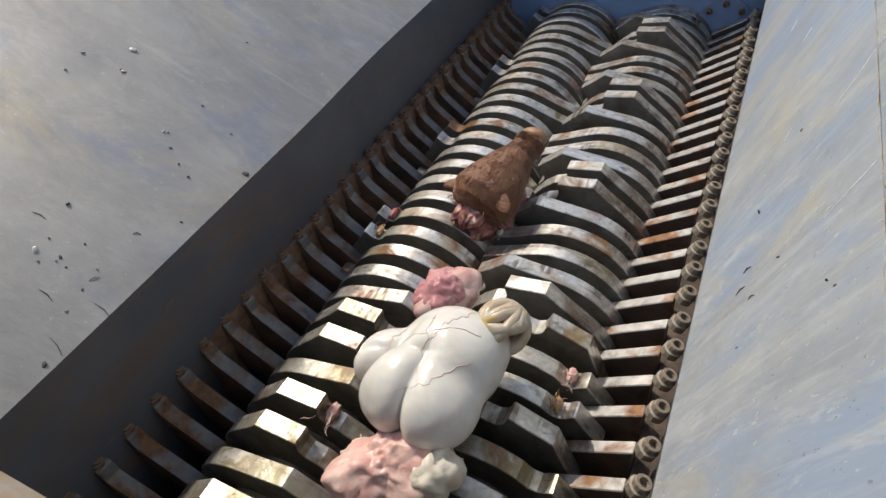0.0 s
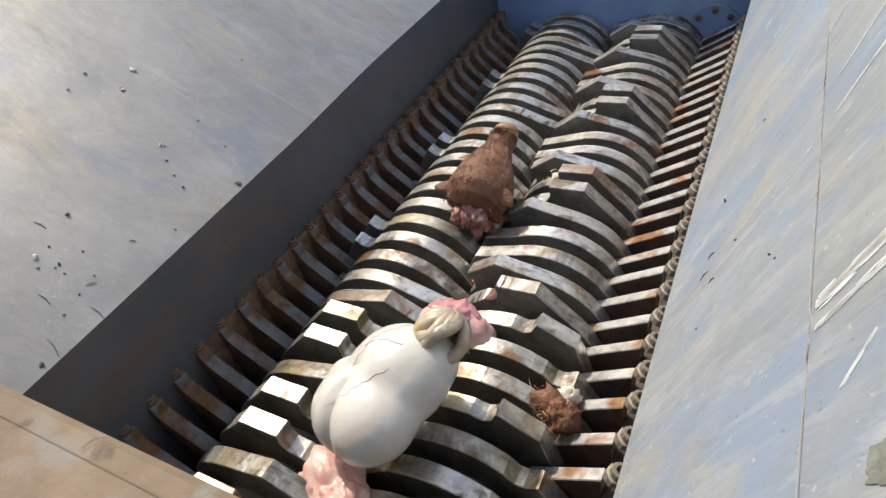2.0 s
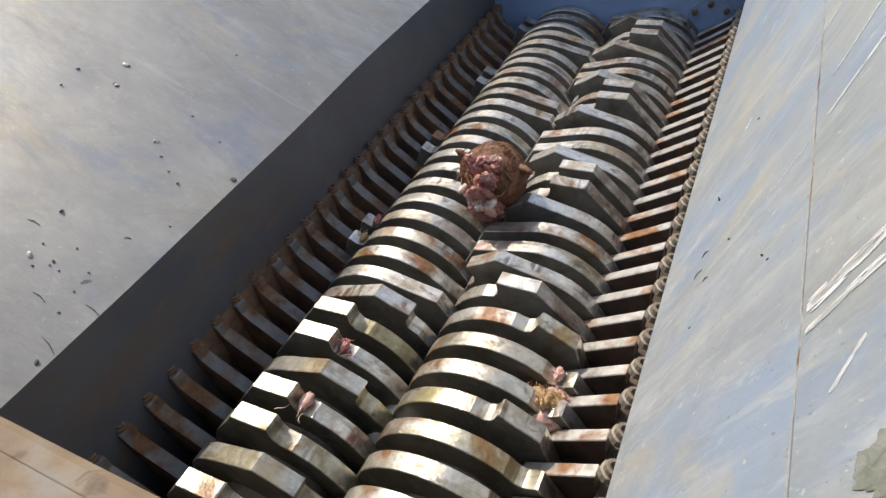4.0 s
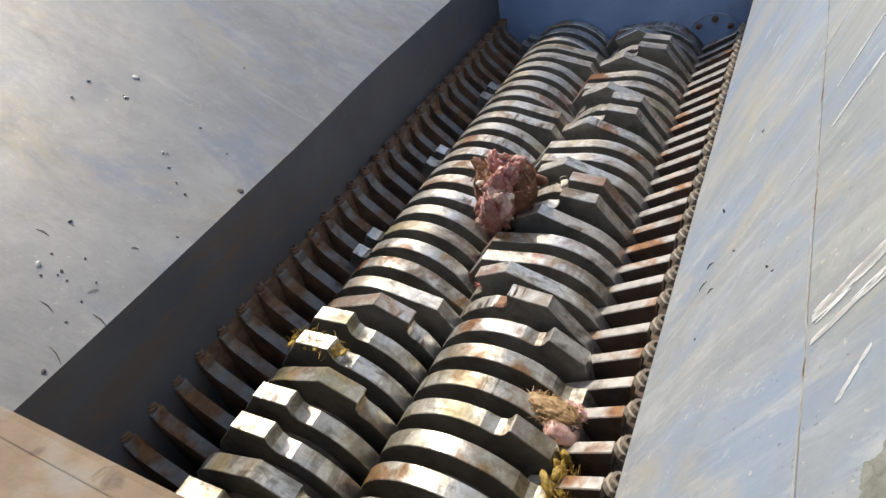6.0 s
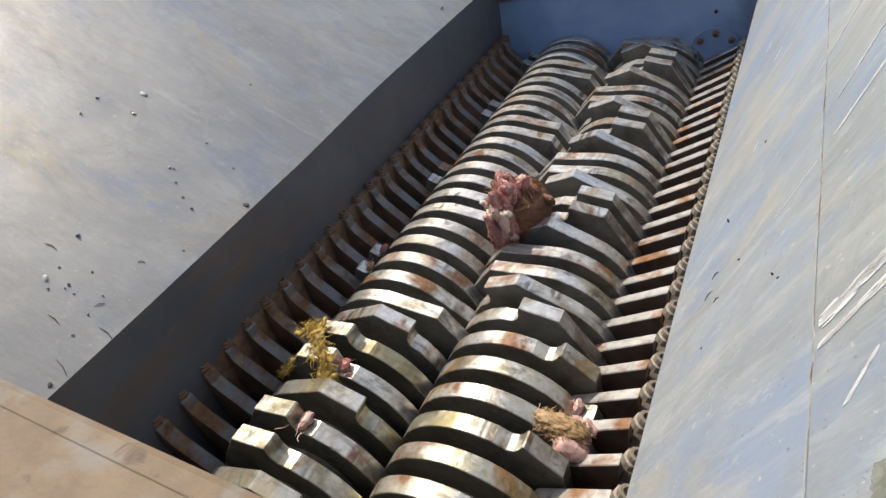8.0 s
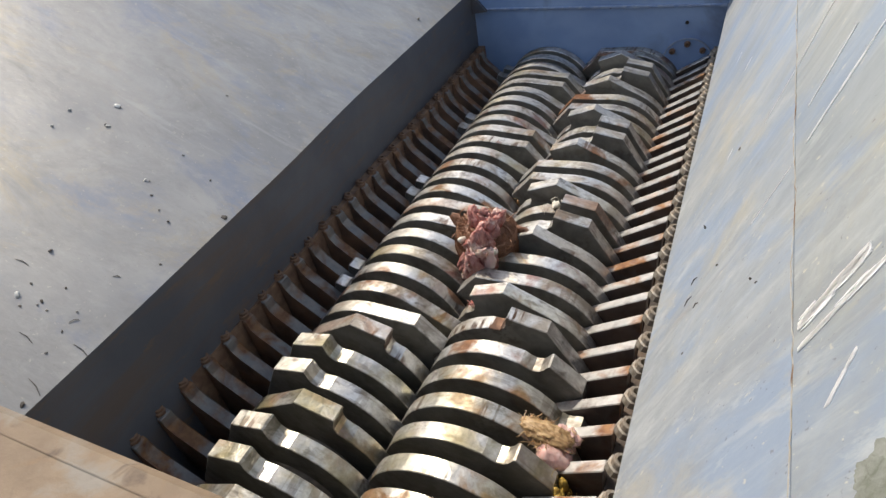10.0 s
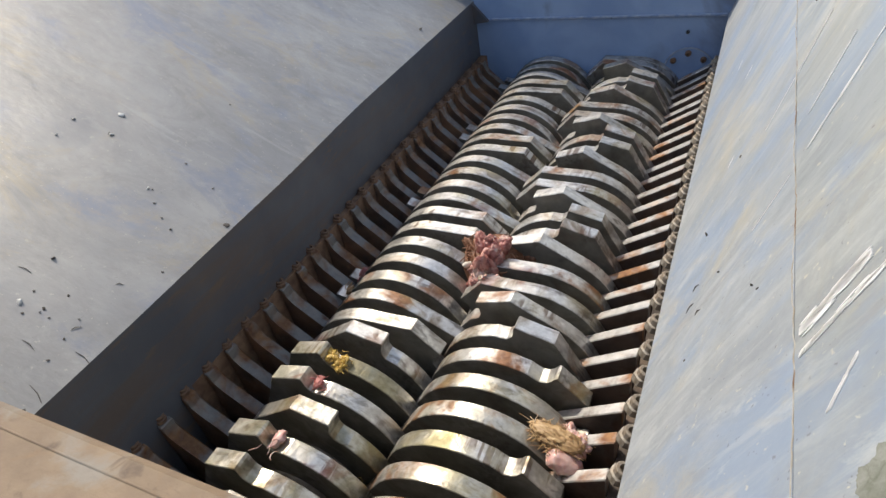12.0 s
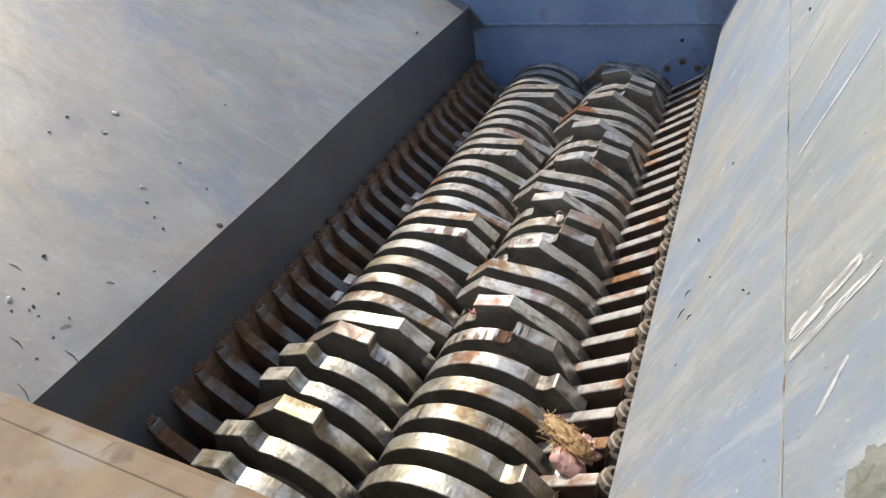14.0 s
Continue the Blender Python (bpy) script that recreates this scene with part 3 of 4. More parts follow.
spots = [(-1.041, 0.222, 0.008, 0), (-1.221, 0.325, 0.003, 0), (-1.191, 0.168, 0.0035, 0), (-1.153, 0.143, 0.003, 0), (-1.12, 0.128, 0.0045, 0), (-1.22, 0.20, 0.003, 0), (-1.418, 0.355, 0.004, 0), (-1.040, -0.369, 0.006, 0), (-1.16, -0.19, 0.004, 0), (-1.20, -0.17, 0.003, 0), (-1.14, -0.20, 0.0025, 0), (-1.18, -0.22, 0.003, 0), (-1.10, -0.17, 0.0025, 0), (-1.230, -0.087, 0.006, 0), (-1.092, 1.513, 0.009, 0),
         (-1.40, 0.28, 0.004, 0), (-1.09, -0.22, 0.003, 0), (-1.15, -0.14, 0.003, 0), (-1.06, 0.02, 0.003, 0), (-1.28, 0.60, 0.003, 0), (-1.08, -0.27, 0.003, 0), (-1.16, -0.20, 0.0025, 0), (-1.13, 0.30, 0.003, 0),
         (0.089, 0.309, 0.005, 1), (0.155, -0.001, 0.003, 1), (0.116, 0.131, 0.003, 1), (0.160, -0.020, 0.0025, 1), (0.088, 0.003, 0.0025, 1), (0.125, 0.44, 0.003, 1), (0.21, 0.64, 0.003, 1)]
spots = [(x, y, size, s) if s else (x + 0.022 * stand_in(y), y - 0.013 * stand_in(y), size, s) for x, y, size, s in spots]
spots = [(x, y, on_right(x) if s else on_left(x, y), size, ANG_R if s else ANG_L) for x, y, size, s in spots]
for i, (x, y, z, size, turn) in enumerate(spots):
    c = part("crumb", crumb(size * 0.8, i), CRUMB)
    c.matrix_world = pose(x, y, z, 0, turn, 40 * i)
    tagged(c, "dark dried crumb stuck to the hopper plate", "crumb", group="crumbs on the hopper plates")
for i, (x, y, length, side, yaw) in enumerate([(-1.09, -0.19, 0.02, 0, 60), (-1.10, -0.06, 0.016, 0, 30),
                                                 (0.086, 0.17, 0.020, 1, 0), (0.082, 0.13, 0.024, 1, 8), (0.095, 0.09, 0.016, 1, -5),
                                                 (-1.245, -0.142, 0.03, 0, 5), (-1.125, -0.266, 0.035, 0, -8), (-1.048, -0.333, 0.045, 0, -20), (-1.04, -0.232, 0.04, 0, -8)]):
    if not side:
        x, y = x + 0.022 * stand_in(y), y - 0.013 * stand_in(y)
    z, turn = (on_right(x), ANG_R) if side else (on_left(x, y), ANG_L)
    s = part("dent", tube([(-length / 2, 0, 0), (0, 0.003, 0.001), (length / 2, 0, 0)], 0.0010, 6), CRUMB)
    s.matrix_world = pose(x, y, z, 0, turn, 0) @ pose(0, 0, 0, 0, 0, yaw)
    tagged(s, "short dark gouge in the hopper plate paint", "gouge", group="gouges in the hopper plates")


DROP = plain("pale_drop", (0.55, 0.55, 0.52), (0.42, 0.42, 0.40), 40, 0.35)
for i, (x, y, size) in enumerate([(-1.425, 0.354, 0.007), (-1.394, 0.281, 0.005), (-1.482, 0.262, 0.004), (-1.469, 0.192, 0.004), (-1.229, 0.195, 0.004), (-1.20, -0.205, 0.006)]):
    c = part("drop", crumb(size, 50 + i), DROP, None, "", True)
    x, y = x + 0.022 * stand_in(y), y - 0.013 * stand_in(y)
    c.matrix_world = pose(x, y, on_left(x, y), 0, ANG_L, 60 * i)
    tagged(c, "pale dried splash on the grey hopper plate", "drop", group="dried drops on the hopper plate")


# ---- what is fed to the rotors ----
def stomach():
    ob = empty("animal_stomach")
    sac = lump([(0.012, 0.030, 0.010, 0.092), (0.028, 0.082, 0.0, 0.052), (0.0, -0.050, 0.0, 0.088), (-0.052, -0.046, 0.0, 0.070), (0.048, -0.046, 0.0, 0.078)], 6, 0.012, 1.8, 130)
    # creases between the lobes, deepest at the blunt end
    for v in sac.verts:
        x, y, z = v.co
        blunt = min(1.0, max(0.0, (0.035 - y) / 0.10))
        cross = min(1.0, max(0.0, (z - 0.01) / 0.05))
        fold = 0.0
        for at, lean, depth, wide in ((-0.058, 0.20, 0.24, 0.013), (0.024, -0.30, 0.17, 0.013)):
            fold += depth * blunt * math.exp(-(abs(x - at - lean * (y + 0.05)) / wide) ** 1.3)
        fold += 0.055 * cross * math.exp(-(abs(y + 0.02 - 0.5 * x) / 0.012) ** 1.3) * (1.0 if x < 0.05 else 0.0) * min(1.0, max(0.0, (0.05 - x) / 0.04))
        v.co = v.co * (1.0 - fold)
    bmesh.ops.scale(sac, vec=(1.15, 1.15, 1.03), verts=sac.verts)
    skin = [v.co.copy() for v in sac.verts]
    rnd = random.Random(8)
    for i, (a, b) in enumerate([((-0.3, 0.5, 0.9), (0.3, -0.6, 0.8)), ((0.5, 0.6, 0.7), (-0.5, -0.3, 0.8)), ((0.7, 0.2, 0.6), (0.2, -0.8, 0.5)), ((-0.7, 0.3, 0.6), (-0.5, -0.7, 0.5)), ((0.1, 0.8, 0.6), (0.05, 0.0, 1.0))]):
        line = []
        for k in range(22):
            d = (Vector(a).lerp(Vector(b), k / 21) + Vector([0.10 * noise.noise(Vector((k * 0.35, i * 5.0, j * 9.0))) for j in range(3)])).normalized()
            near = max(skin, key=lambda c: c.dot(d) / c.length)
            line.append(near * 1.001)
        part("vein", tube(line, 0.0011, 6, 0.5), VEIN, ob, "thin pinkish vein", True)
    part("sac", sac, SAC, ob, "taut white membrane", True)
    coil = []
    for i in range(190):
        a = i * 0.30
        d = Vector((math.cos(a) * (0.7 + 0.3 * math.sin(a * 0.21)), math.sin(a * 1.07), math.sin(a * 0.29 + 0.6))).normalized()
        coil.append((0.050 + 0.048 * d.x, 0.142 + 0.046 * d.y, 0.036 + 0.044 * d.z))
    part("intestine", tube(coil, 0.0125, 8), GUT, ob, "pale greenish coiled gut", True)
    tagged(ob, "bloated white animal stomach with pale coiled gut", "stomach")
    return ob


def meat(name, spheres, material, label, extra, category, rough=0.2, detail=4):
    ob = empty(name)
    part("tissue", lump(spheres, detail, rough, 1.7, 70, len(label)), material, ob, "", True)
    for i, (kind, bm, mat, lab) in enumerate(extra):
        tagged(part(kind, bm, mat, ob, lab, True), kind="stuff" if kind in ("fat_strand", "tuft", "membrane", "sinew") else "")
    tagged(ob, label, category)
    return ob


def strands(n, length, radius, seed, spread=(1, 1, 0.5), grain=(1, 1, 0.4), curl=0.7):
    """A tangle of short bent fibres in one mesh, which lie along the grain."""
    rnd = random.Random(seed)
    bm = bmesh.new()
    for _ in range(n):
        d = Vector([rnd.gauss(0, 0.42) for _ in range(3)])
        p = Vector([c * s for c, s in zip(d, spread)]) * length
        d = Vector([rnd.uniform(-1, 1) * g for g in grain]).normalized()
        p -= d * length * 0.45
        pts = []
        for i in range(6):
            pts.append(p.copy())
            d = (d + Vector([rnd.uniform(-curl, curl) * (0.35 + g * 0.65) for g in grain]) - p * (2.0 / length) * 0.12).normalized()
            p += d * length * 0.2
        sub = tube(pts, radius * rnd.uniform(0.6, 1.5), 5, 0.5)
        me = bpy.data.meshes.new("tmp")
        sub.to_mesh(me)
        sub.free()
        bm.from_mesh(me)
        bpy.data.meshes.remove(me)
    return bm


def pressed(bm, x, y, z):
    bmesh.ops.scale(bm, vec=(x, y, z), verts=bm.verts)
    return bm


def loft(stations, sides=28, wobble=0.04, seed=0):
    """A body along y through oval stations (y, half width, half height, centre z)."""
    bm = bmesh.new()
    rings = []
    for y, a, b, c in stations:
        ring = []
        for k in range(sides):
            t = 2 * math.pi * k / sides
            v = Vector((a * math.cos(t), y, c + b * math.sin(t)))
            v *= 1 + wobble * noise.noise(v * 22 + Vector((seed, 0, 0)))
            ring.append(bm.verts.new(v))
        rings.append(ring)
    for p, q in zip(rings[:-1], rings[1:]):
        for k in range(sides):
            bm.faces.new((p[k], p[(k + 1) % sides], q[(k + 1) % sides], q[k]))
    bm.faces.new(list(reversed(rings[0])))
    bm.faces.new(rings[-1])
    return bm


def calf_head():
    ob = empty("calf_head")
    part("hide", loft([(-0.135, 0.060, 0.066, 0.0), (-0.115, 0.092, 0.092, 0.002), (-0.075, 0.106, 0.104, 0.004), (-0.03, 0.103, 0.100, 0.003), (0.02, 0.088, 0.086, 0.0), (0.065, 0.066, 0.070, -0.004),
                       (0.11, 0.049, 0.054, -0.008), (0.15, 0.044, 0.046, -0.010), (0.178, 0.043, 0.042, -0.010)], 32, 0.07), FUR, ob, "matted brown hide", True)
    muzzle = part("muzzle", loft([(0.176, 0.044, 0.043, -0.010), (0.195, 0.043, 0.040, -0.010), (0.208, 0.036, 0.032, -0.011), (0.215, 0.020, 0.018, -0.012)], 24, 0.03), MUZZLE, ob, "bare grey-brown muzzle", True)
    for s in (-1, 1):
        bm = bmesh.new()
        bmesh.ops.create_icosphere(bm, subdivisions=2, radius=1, matrix=pose(s * 0.020, 0.204, 0.006, 0, 0, s * 25) @ Matrix.Diagonal((0.008, 0.010, 0.006, 1)))
        part("nostril", bm, DARK, muzzle, "dark nostril", True)
        ear = lump([(0, 0, 0, 1.0), (0.4, 0, 0, 0.8)], 3, 0.15, 2, 6, s + 5)
        bmesh.ops.scale(ear, vec=(0.042, 0.024, 0.013), verts=ear.verts)
        bmesh.ops.transform(ear, matrix=pose(s * 0.098, -0.085, 0.035, 0, -s * 20, s * 150 if s > 0 else 30), verts=ear.verts)
        part("ear", ear, FUR, ob, "", True)
    rnd = random.Random(77)
    coat = bmesh.new()
    skin = [c for c in ob.children if c.name.startswith("hide")][0].data
    for _ in range(11000):
        p = skin.polygons[rnd.randrange(len(skin.polygons))]
        if len(p.vertices) != 4:
            continue
        length, w = rnd.uniform(0.008, 0.018), rnd.uniform(0.0004, 0.0009)
        lift = rnd.uniform(-0.02, 0.05)
        ring = [skin.vertices[k].co for k in p.vertices]
        a, b = rnd.random(), rnd.random()
        share = [(1 - a) * (1 - b), a * (1 - b), a * b, (1 - a) * b]
        o = sum((co * w0 for co, w0 in zip(ring, share)), Vector()) / sum(share)
        n = sum((skin.vertices[k].normal * w0 for k, w0 in zip(p.vertices, share)), Vector()).normalized()
        lie = Vector((rnd.uniform(-0.5, 0.5), -1.0, rnd.uniform(-0.5, 0.5)))
        lie = (lie - n * lie.dot(n)).normalized()
        side = n.cross(lie)
        q = [o - side * w - n * 0.001, o + side * w - n * 0.001, o + n * w * 0.9, o + lie * length + n * length * lift]
        v = [coat.verts.new(k) for k in q]
        for f in ((0, 1, 3), (1, 2, 3), (2, 0, 3)):
            coat.faces.new([v[k] for k in f])
    tagged(part("coat", coat, HAIR, ob, "short matted brown hair"), kind="stuff")
    flesh = bmesh.new()
    for i in range(50):
        r = rnd.uniform(0.011, 0.026)
        sub = lump([(0, 0, 0, r), (r * 0.5, 0, 0.3 * r, r * 0.8)], 3, 0.4, 2.6, 90, i)
        a1, rr = rnd.uniform(0, 2 * math.pi), 0.056 * math.sqrt(rnd.random())
        down = math.sin(a1) * rr * 1.75
        at = Vector((math.cos(a1) * rr * (0.95 - max(0.0, down) * 5.0), -0.055 + down, -0.078 - 0.045 * (1 - (rr / 0.056) ** 2)))
        if i >= 34:
            at = Vector((rnd.uniform(-0.045, 0.045), -0.132 + rnd.uniform(-0.012, 0.006), rnd.uniform(-0.075, 0.035)))
        bmesh.ops.transform(sub, matrix=Matrix.Translation(at) @ pose(0, 0, 0, rnd.uniform(-22, 22), rnd.uniform(0, 180), rnd.uniform(-35, 35)) @ Matrix.Diagonal((0.7, 2.0, 0.7, 1)), verts=sub.verts)
        me = bpy.data.meshes.new("tmp")
        sub.to_mesh(me)
        sub.free()
        flesh.from_mesh(me)
        bpy.data.meshes.remove(me)
    tagged(part("torn_flesh", flesh, NECK, ob, "torn red flesh at the cut neck", True), kind="stuff")
    rag = strands(46, 0.05, 0.0030, 4, (0.75, 1.2, 0.3), (0.4, 1.0, 0.3), 0.5)
    bmesh.ops.translate(rag, vec=(0, -0.055, -0.110), verts=rag.verts)
    tagged(part("ragged_strand", rag, PINK, ob, "ragged pink strands", True), kind="stuff")
    pale = bmesh.new()
    for i in range(9):
        sub = lump([(0, 0, 0, 0.012), (0.004, 0, 0.004, 0.010)], 3, 0.5, 2.6, 90, 200 + i)
        at = Vector((rnd.uniform(-0.045, 0.045), rnd.uniform(-0.13, -0.03), rnd.uniform(-0.125, -0.105)))
        bmesh.ops.transform(sub, matrix=Matrix.Translation(at) @ pose(0, 0, 0, rnd.uniform(-20, 20), 0, rnd.uniform(-40, 40)) @ Matrix.Diagonal((0.9, 2.2, 0.6, 1)), verts=sub.verts)
        me = bpy.data.meshes.new("tmp")
        sub.to_mesh(me)
        sub.free()
        pale.from_mesh(me)
        bpy.data.meshes.remove(me)
    tagged(part("pale_tendon", pale, PINK, ob, "pale pink tendons and fat", True), kind="stuff")
    fringe = strands(190, 0.06, 0.0026, 41, (1.7, 0.9, 1.4), (1.0, 0.8, 1.0), 0.6)
    bmesh.ops.translate(fringe, vec=(0, -0.105, -0.020), verts=fringe.verts)
    tagged(part("fringe", fringe, HAIR, ob, "ragged brown fringe of hide", True), kind="stuff")
    for x, z in ((0.045, -0.02), (-0.05, 0.02)):
        part("bone", tube([(x, -0.10, z - 0.06), (x * 1.15, -0.125, z * 0.6 - 0.09), (x * 1.2, -0.14, z * 0.6 - 0.105)], 0.012, 8), BONE, ob, "pale broken bone", True)
    tagged(ob, "severed brown calf head with torn red neck between the rotors", "animal head")
    return ob


stomach_ob = stomach()
pluck = meat("pink_organ", [(0, 0, 0, 0.05), (0.045, 0.01, 0.0, 0.045), (-0.04, -0.02, 0, 0.040)], PINK, "limp pink organ with red folds beside the stomach",
             [("fold", lump([(0, 0, 0.012, 0.048), (-0.03, -0.015, 0.012, 0.042)], 5, 0.16, 2.2, 60, 8), MAUVE, "dark red folded inside"),
              ("membrane", strands(7, 0.05, 0.009, 3), PINK, "")], "organ", 0.2)
trim_meat = meat("meat_piece", [(0, 0, 0, 0.050), (-0.045, -0.035, -0.01, 0.060), (0.045, 0.0, 0.0, 0.052), (0.050, 0.0, 0.0, 0.065)], PINK, "lumpy pink meat with pale fat beneath the stomach",
                 [("fat", lump([(0.0, 0, 0, 0.03), (0.02, 0.01, 0, 0.03)], 3, 0.5, 3, 60, 4), BONE, "pale fat"), ("sinew", strands(10, 0.07, 0.006, 9), RED, "red sinew")], "meat", 0.23, 5)
fat_part = [c for c in trim_meat.children if c.name.startswith("fat")][0]
fat_part.location = (0.085, -0.02, 0.030)
scrap = meat("tissue_scrap", [(0, 0, 0, 0.018), (0.022, 0.004, 0.0, 0.017), (-0.018, -0.004, 0.0, 0.015)], PINK, "pale pink tissue scrap with tan stringy fat caught on the comb",
             [("fat_strand", strands(260, 0.050, 0.0008, 11, (1.15, 0.42, 0.20), (1.0, 0.35, 0.12), 0.55), BLOND, "blond wet fibres"),
              ("fat_strand", strands(170, 0.032, 0.0013, 12, (2.0, 1.2, 0.3), (1.0, 0.7, 0.25), 1.1), FAT, "red-brown matted fibres"),
              ("fat_mass", pressed(lump([(0, 0, 0, 0.015), (0.016, 0.004, 0, 0.018), (-0.012, 0.004, 0, 0.018)], 5, 0.22, 2.0, 80, 6), 1.6, 0.9, 0.8), MATTED, "matted tan fat"),
              ("fat_end", pressed(lump([(0, 0, 0, 0.012), (0.010, 0.006, 0, 0.011), (-0.008, 0.008, 0, 0.010)], 4, 0.5, 2.6, 80, 16), 1.0, 1.2, 0.9), PINK, "frayed pink end")], "tissue scrap", 0.12)
for c in scrap.children:
    if c.name.startswith("fat_"):
        c.location, c.rotation_euler = ((0.006, 0.042, 0.010) if c.name.startswith("fat_end") else (-0.040, 0.030, 0.006)), (0, radians(-22), 0)
hair_tuft = meat("hide_scrap", [(0, 0, 0, 0.024), (0.026, -0.012, 0.0, 0.026), (-0.028, 0.014, 0.006, 0.023), (0.012, -0.03, 0.0, 0.020)], FUR, "torn brown hairy hide scrap on the scraper bars",
                 [("tuft", strands(120, 0.048, 0.0014, 21, (1.3, 1.2, 0.5), (0.8, 1.0, 0.4), 0.5), HAIR, "matted brown hair"), ("tuft", strands(60, 0.036, 0.0014, 22, (1.5, 1.4, 0.5), (0.8, 1.0, 0.4), 0.7), BLOND, "tan hair"),
                  ("fat", lump([(0, 0, 0, 0.016), (0.012, 0.006, 0, 0.013)], 3, 0.4, 3, 60, 2), BONE, "white fat")], "hide scrap", 0.3)
for c in hair_tuft.children:
    if c.name.startswith("fat"):
        c.location = (0.020, 0.030, 0.012)
head_ob = calf_head()
head_ob.scale = (0.88, 0.88, 0.88)


def fodder(seed, n, path, wide):
    """Matted wet fodder strung along a bent path."""
    ob = empty("fodder_clump")
    rnd = random.Random(seed * 3)
    pts = [Vector(p) for p in path]

    def spot():
        f = rnd.random() * (len(pts) - 1)
        i = min(int(f), len(pts) - 2)
        return pts[i].lerp(pts[i + 1], f - i) + Vector((rnd.gauss(0, wide), rnd.gauss(0, wide), rnd.gauss(0, wide * 0.3))), (pts[i + 1] - pts[i]).normalized()

    mat, hair = bmesh.new(), bmesh.new()

    def join(sub, into):
        me = bpy.data.meshes.new("tmp")
        sub.to_mesh(me)
        sub.free()
        into.from_mesh(me)
        bpy.data.meshes.remove(me)

    for i in range(26):
        r = rnd.uniform(0.35, 0.75) * wide
        at, _ = spot()
        sub = lump([(0, 0, 0, r), (r * 0.7, r * 0.3, 0, r * 0.8)], 3, 0.32, 3.4, 200, seed * 20 + i)
        bmesh.ops.transform(sub, matrix=Matrix.Translation(at) @ pose(0, 0, 0, rnd.uniform(-30, 30), rnd.uniform(-30, 30), rnd.uniform(0, 180)) @ Matrix.Diagonal((1.3, 0.8, 0.6, 1)), verts=sub.verts)
        join(sub, mat)
    for i in range(n):
        p, d = spot()
        p.z += wide * rnd.uniform(0.2, 0.5)
        d = (d + Vector([rnd.gauss(0, 0.7) for _ in range(3)]) * 0.9).normalized()
        line = []
        for _ in range(6):
            line.append(p.copy())
            d = (d + Vector([rnd.gauss(0, 0.5), rnd.gauss(0, 0.5), rnd.gauss(-0.08, 0.25)])).normalized()
            p += d * wide * 0.42
        join(tube(line, 0.0007 * rnd.uniform(0.6, 1.6), 4, 0.6), hair)
    tagged(part("mass", mat, FODDER, ob, "matted wet fodder", True), kind="stuff")
    tagged(part("fibre", hair, FODDER, ob, "loose yellow fibres", True), kind="stuff")
    tagged(ob, "wet yellow-green chewed fodder clinging to the cutters", "fodder clump", group="fodder clumps")
    return ob


fodder_right = fodder(31, 520, [(-0.045, 0.035, 0), (0, 0.03, 0.006), (0.02, -0.01, 0.004), (-0.01, -0.05, 0), (0.05, -0.03, -0.01)], 0.020)
fodder_left = fodder(32, 460, [(-0.060, 0.020, -0.006), (-0.02, 0.035, 0.004), (0.025, 0.022, 0.004), (0.045, -0.02, 0), (0.075, -0.05, -0.006), (0.12, -0.07, -0.022)], 0.012)
fodder_low = fodder(33, 240, [(-0.035, 0.01, 0), (0.02, 0, 0), (0.05, 0.01, -0.004)], 0.010)
fodder_tail = fodder(34, 160, [(-0.02, 0.02, 0), (0.0, 0.0, 0), (0.03, -0.02, -0.004)], 0.009)
fodder_drape = fodder(35, 340, [(-0.075, 0.004, -0.022), (-0.02, 0.004, 0.002), (0.03, -0.004, 0.002), (0.06, -0.01, -0.008), (0.085, -0.006, -0.026)], 0.010)
fodder_film = fodder(36, 160, [(-0.05, 0.01, -0.004), (0.0, 0, 0.002), (0.035, -0.008, -0.004), (0.04, -0.02, -0.012)], 0.008)
fodder_hook = fodder(37, 180, [(-0.02, 0.0, 0), (0.0, 0.01, 0.004), (0.02, -0.01, 0)], 0.011)

SPEED = 88.2
riders = []
for i, (side, k, ahead, mat, size, kind) in enumerate([
        (1, 9, 6, BONE, 0.010, "pale sinew scrap"), (1, 4, 5, RED, 0.008, "red flesh scrap"), (1, 11, 5, FAT, 0.009, "tan fat scrap"), (1, 1, 5, PINK, 0.011, "pink flesh scrap"), (1, 0, 6, FAT, 0.010, "tan fat scrap"),
        (-1, 0, 6, RED, 0.010, "red flesh scrap"), (-1, 5, 4, FAT, 0.010, "tan fat scrap"), (-1, 6, 5, RED, 0.011, "dark red flesh scrap"), (-1, -2, 6, PINK, 0.012, "pink flesh scrap"), (-1, 8, 5, FAT, 0.009, "tan fat scrap")]):
    bit = empty("flesh_scrap")
    body = lump([(0, 0, 0, 1.0), (0.5, 0.3, 0, 0.8), (-0.4, 0.5, 0.1, 0.7)], 3, 0.4, 2.2, 4, i)
    bmesh.ops.scale(body, vec=(size * 0.8, size * 1.5, size * 0.8), verts=body.verts)
    part("body", body, mat, bit, "", True)
    tagged(part("thread", strands(8, size * 3.5, size * 0.13, 60 + i), mat, bit, "stringy threads", True), kind="stuff")
    tagged(bit, kind + " caught in the hook of a cutter disc", "flesh scrap", group="flesh scraps on the cutters")
    riders.append((bit, side, k, ahead))


def turned(x, sign, t, radius, at, when, y, tilt=0.0):
    """A pose that rides on a rotor: at degrees from the top at the time when."""
    a = at + sign * SPEED * (t - when)
    return pose(x, y, SHAFT_Z, 0, a, 0) @ pose(0, 0, radius, 0, 0, tilt)


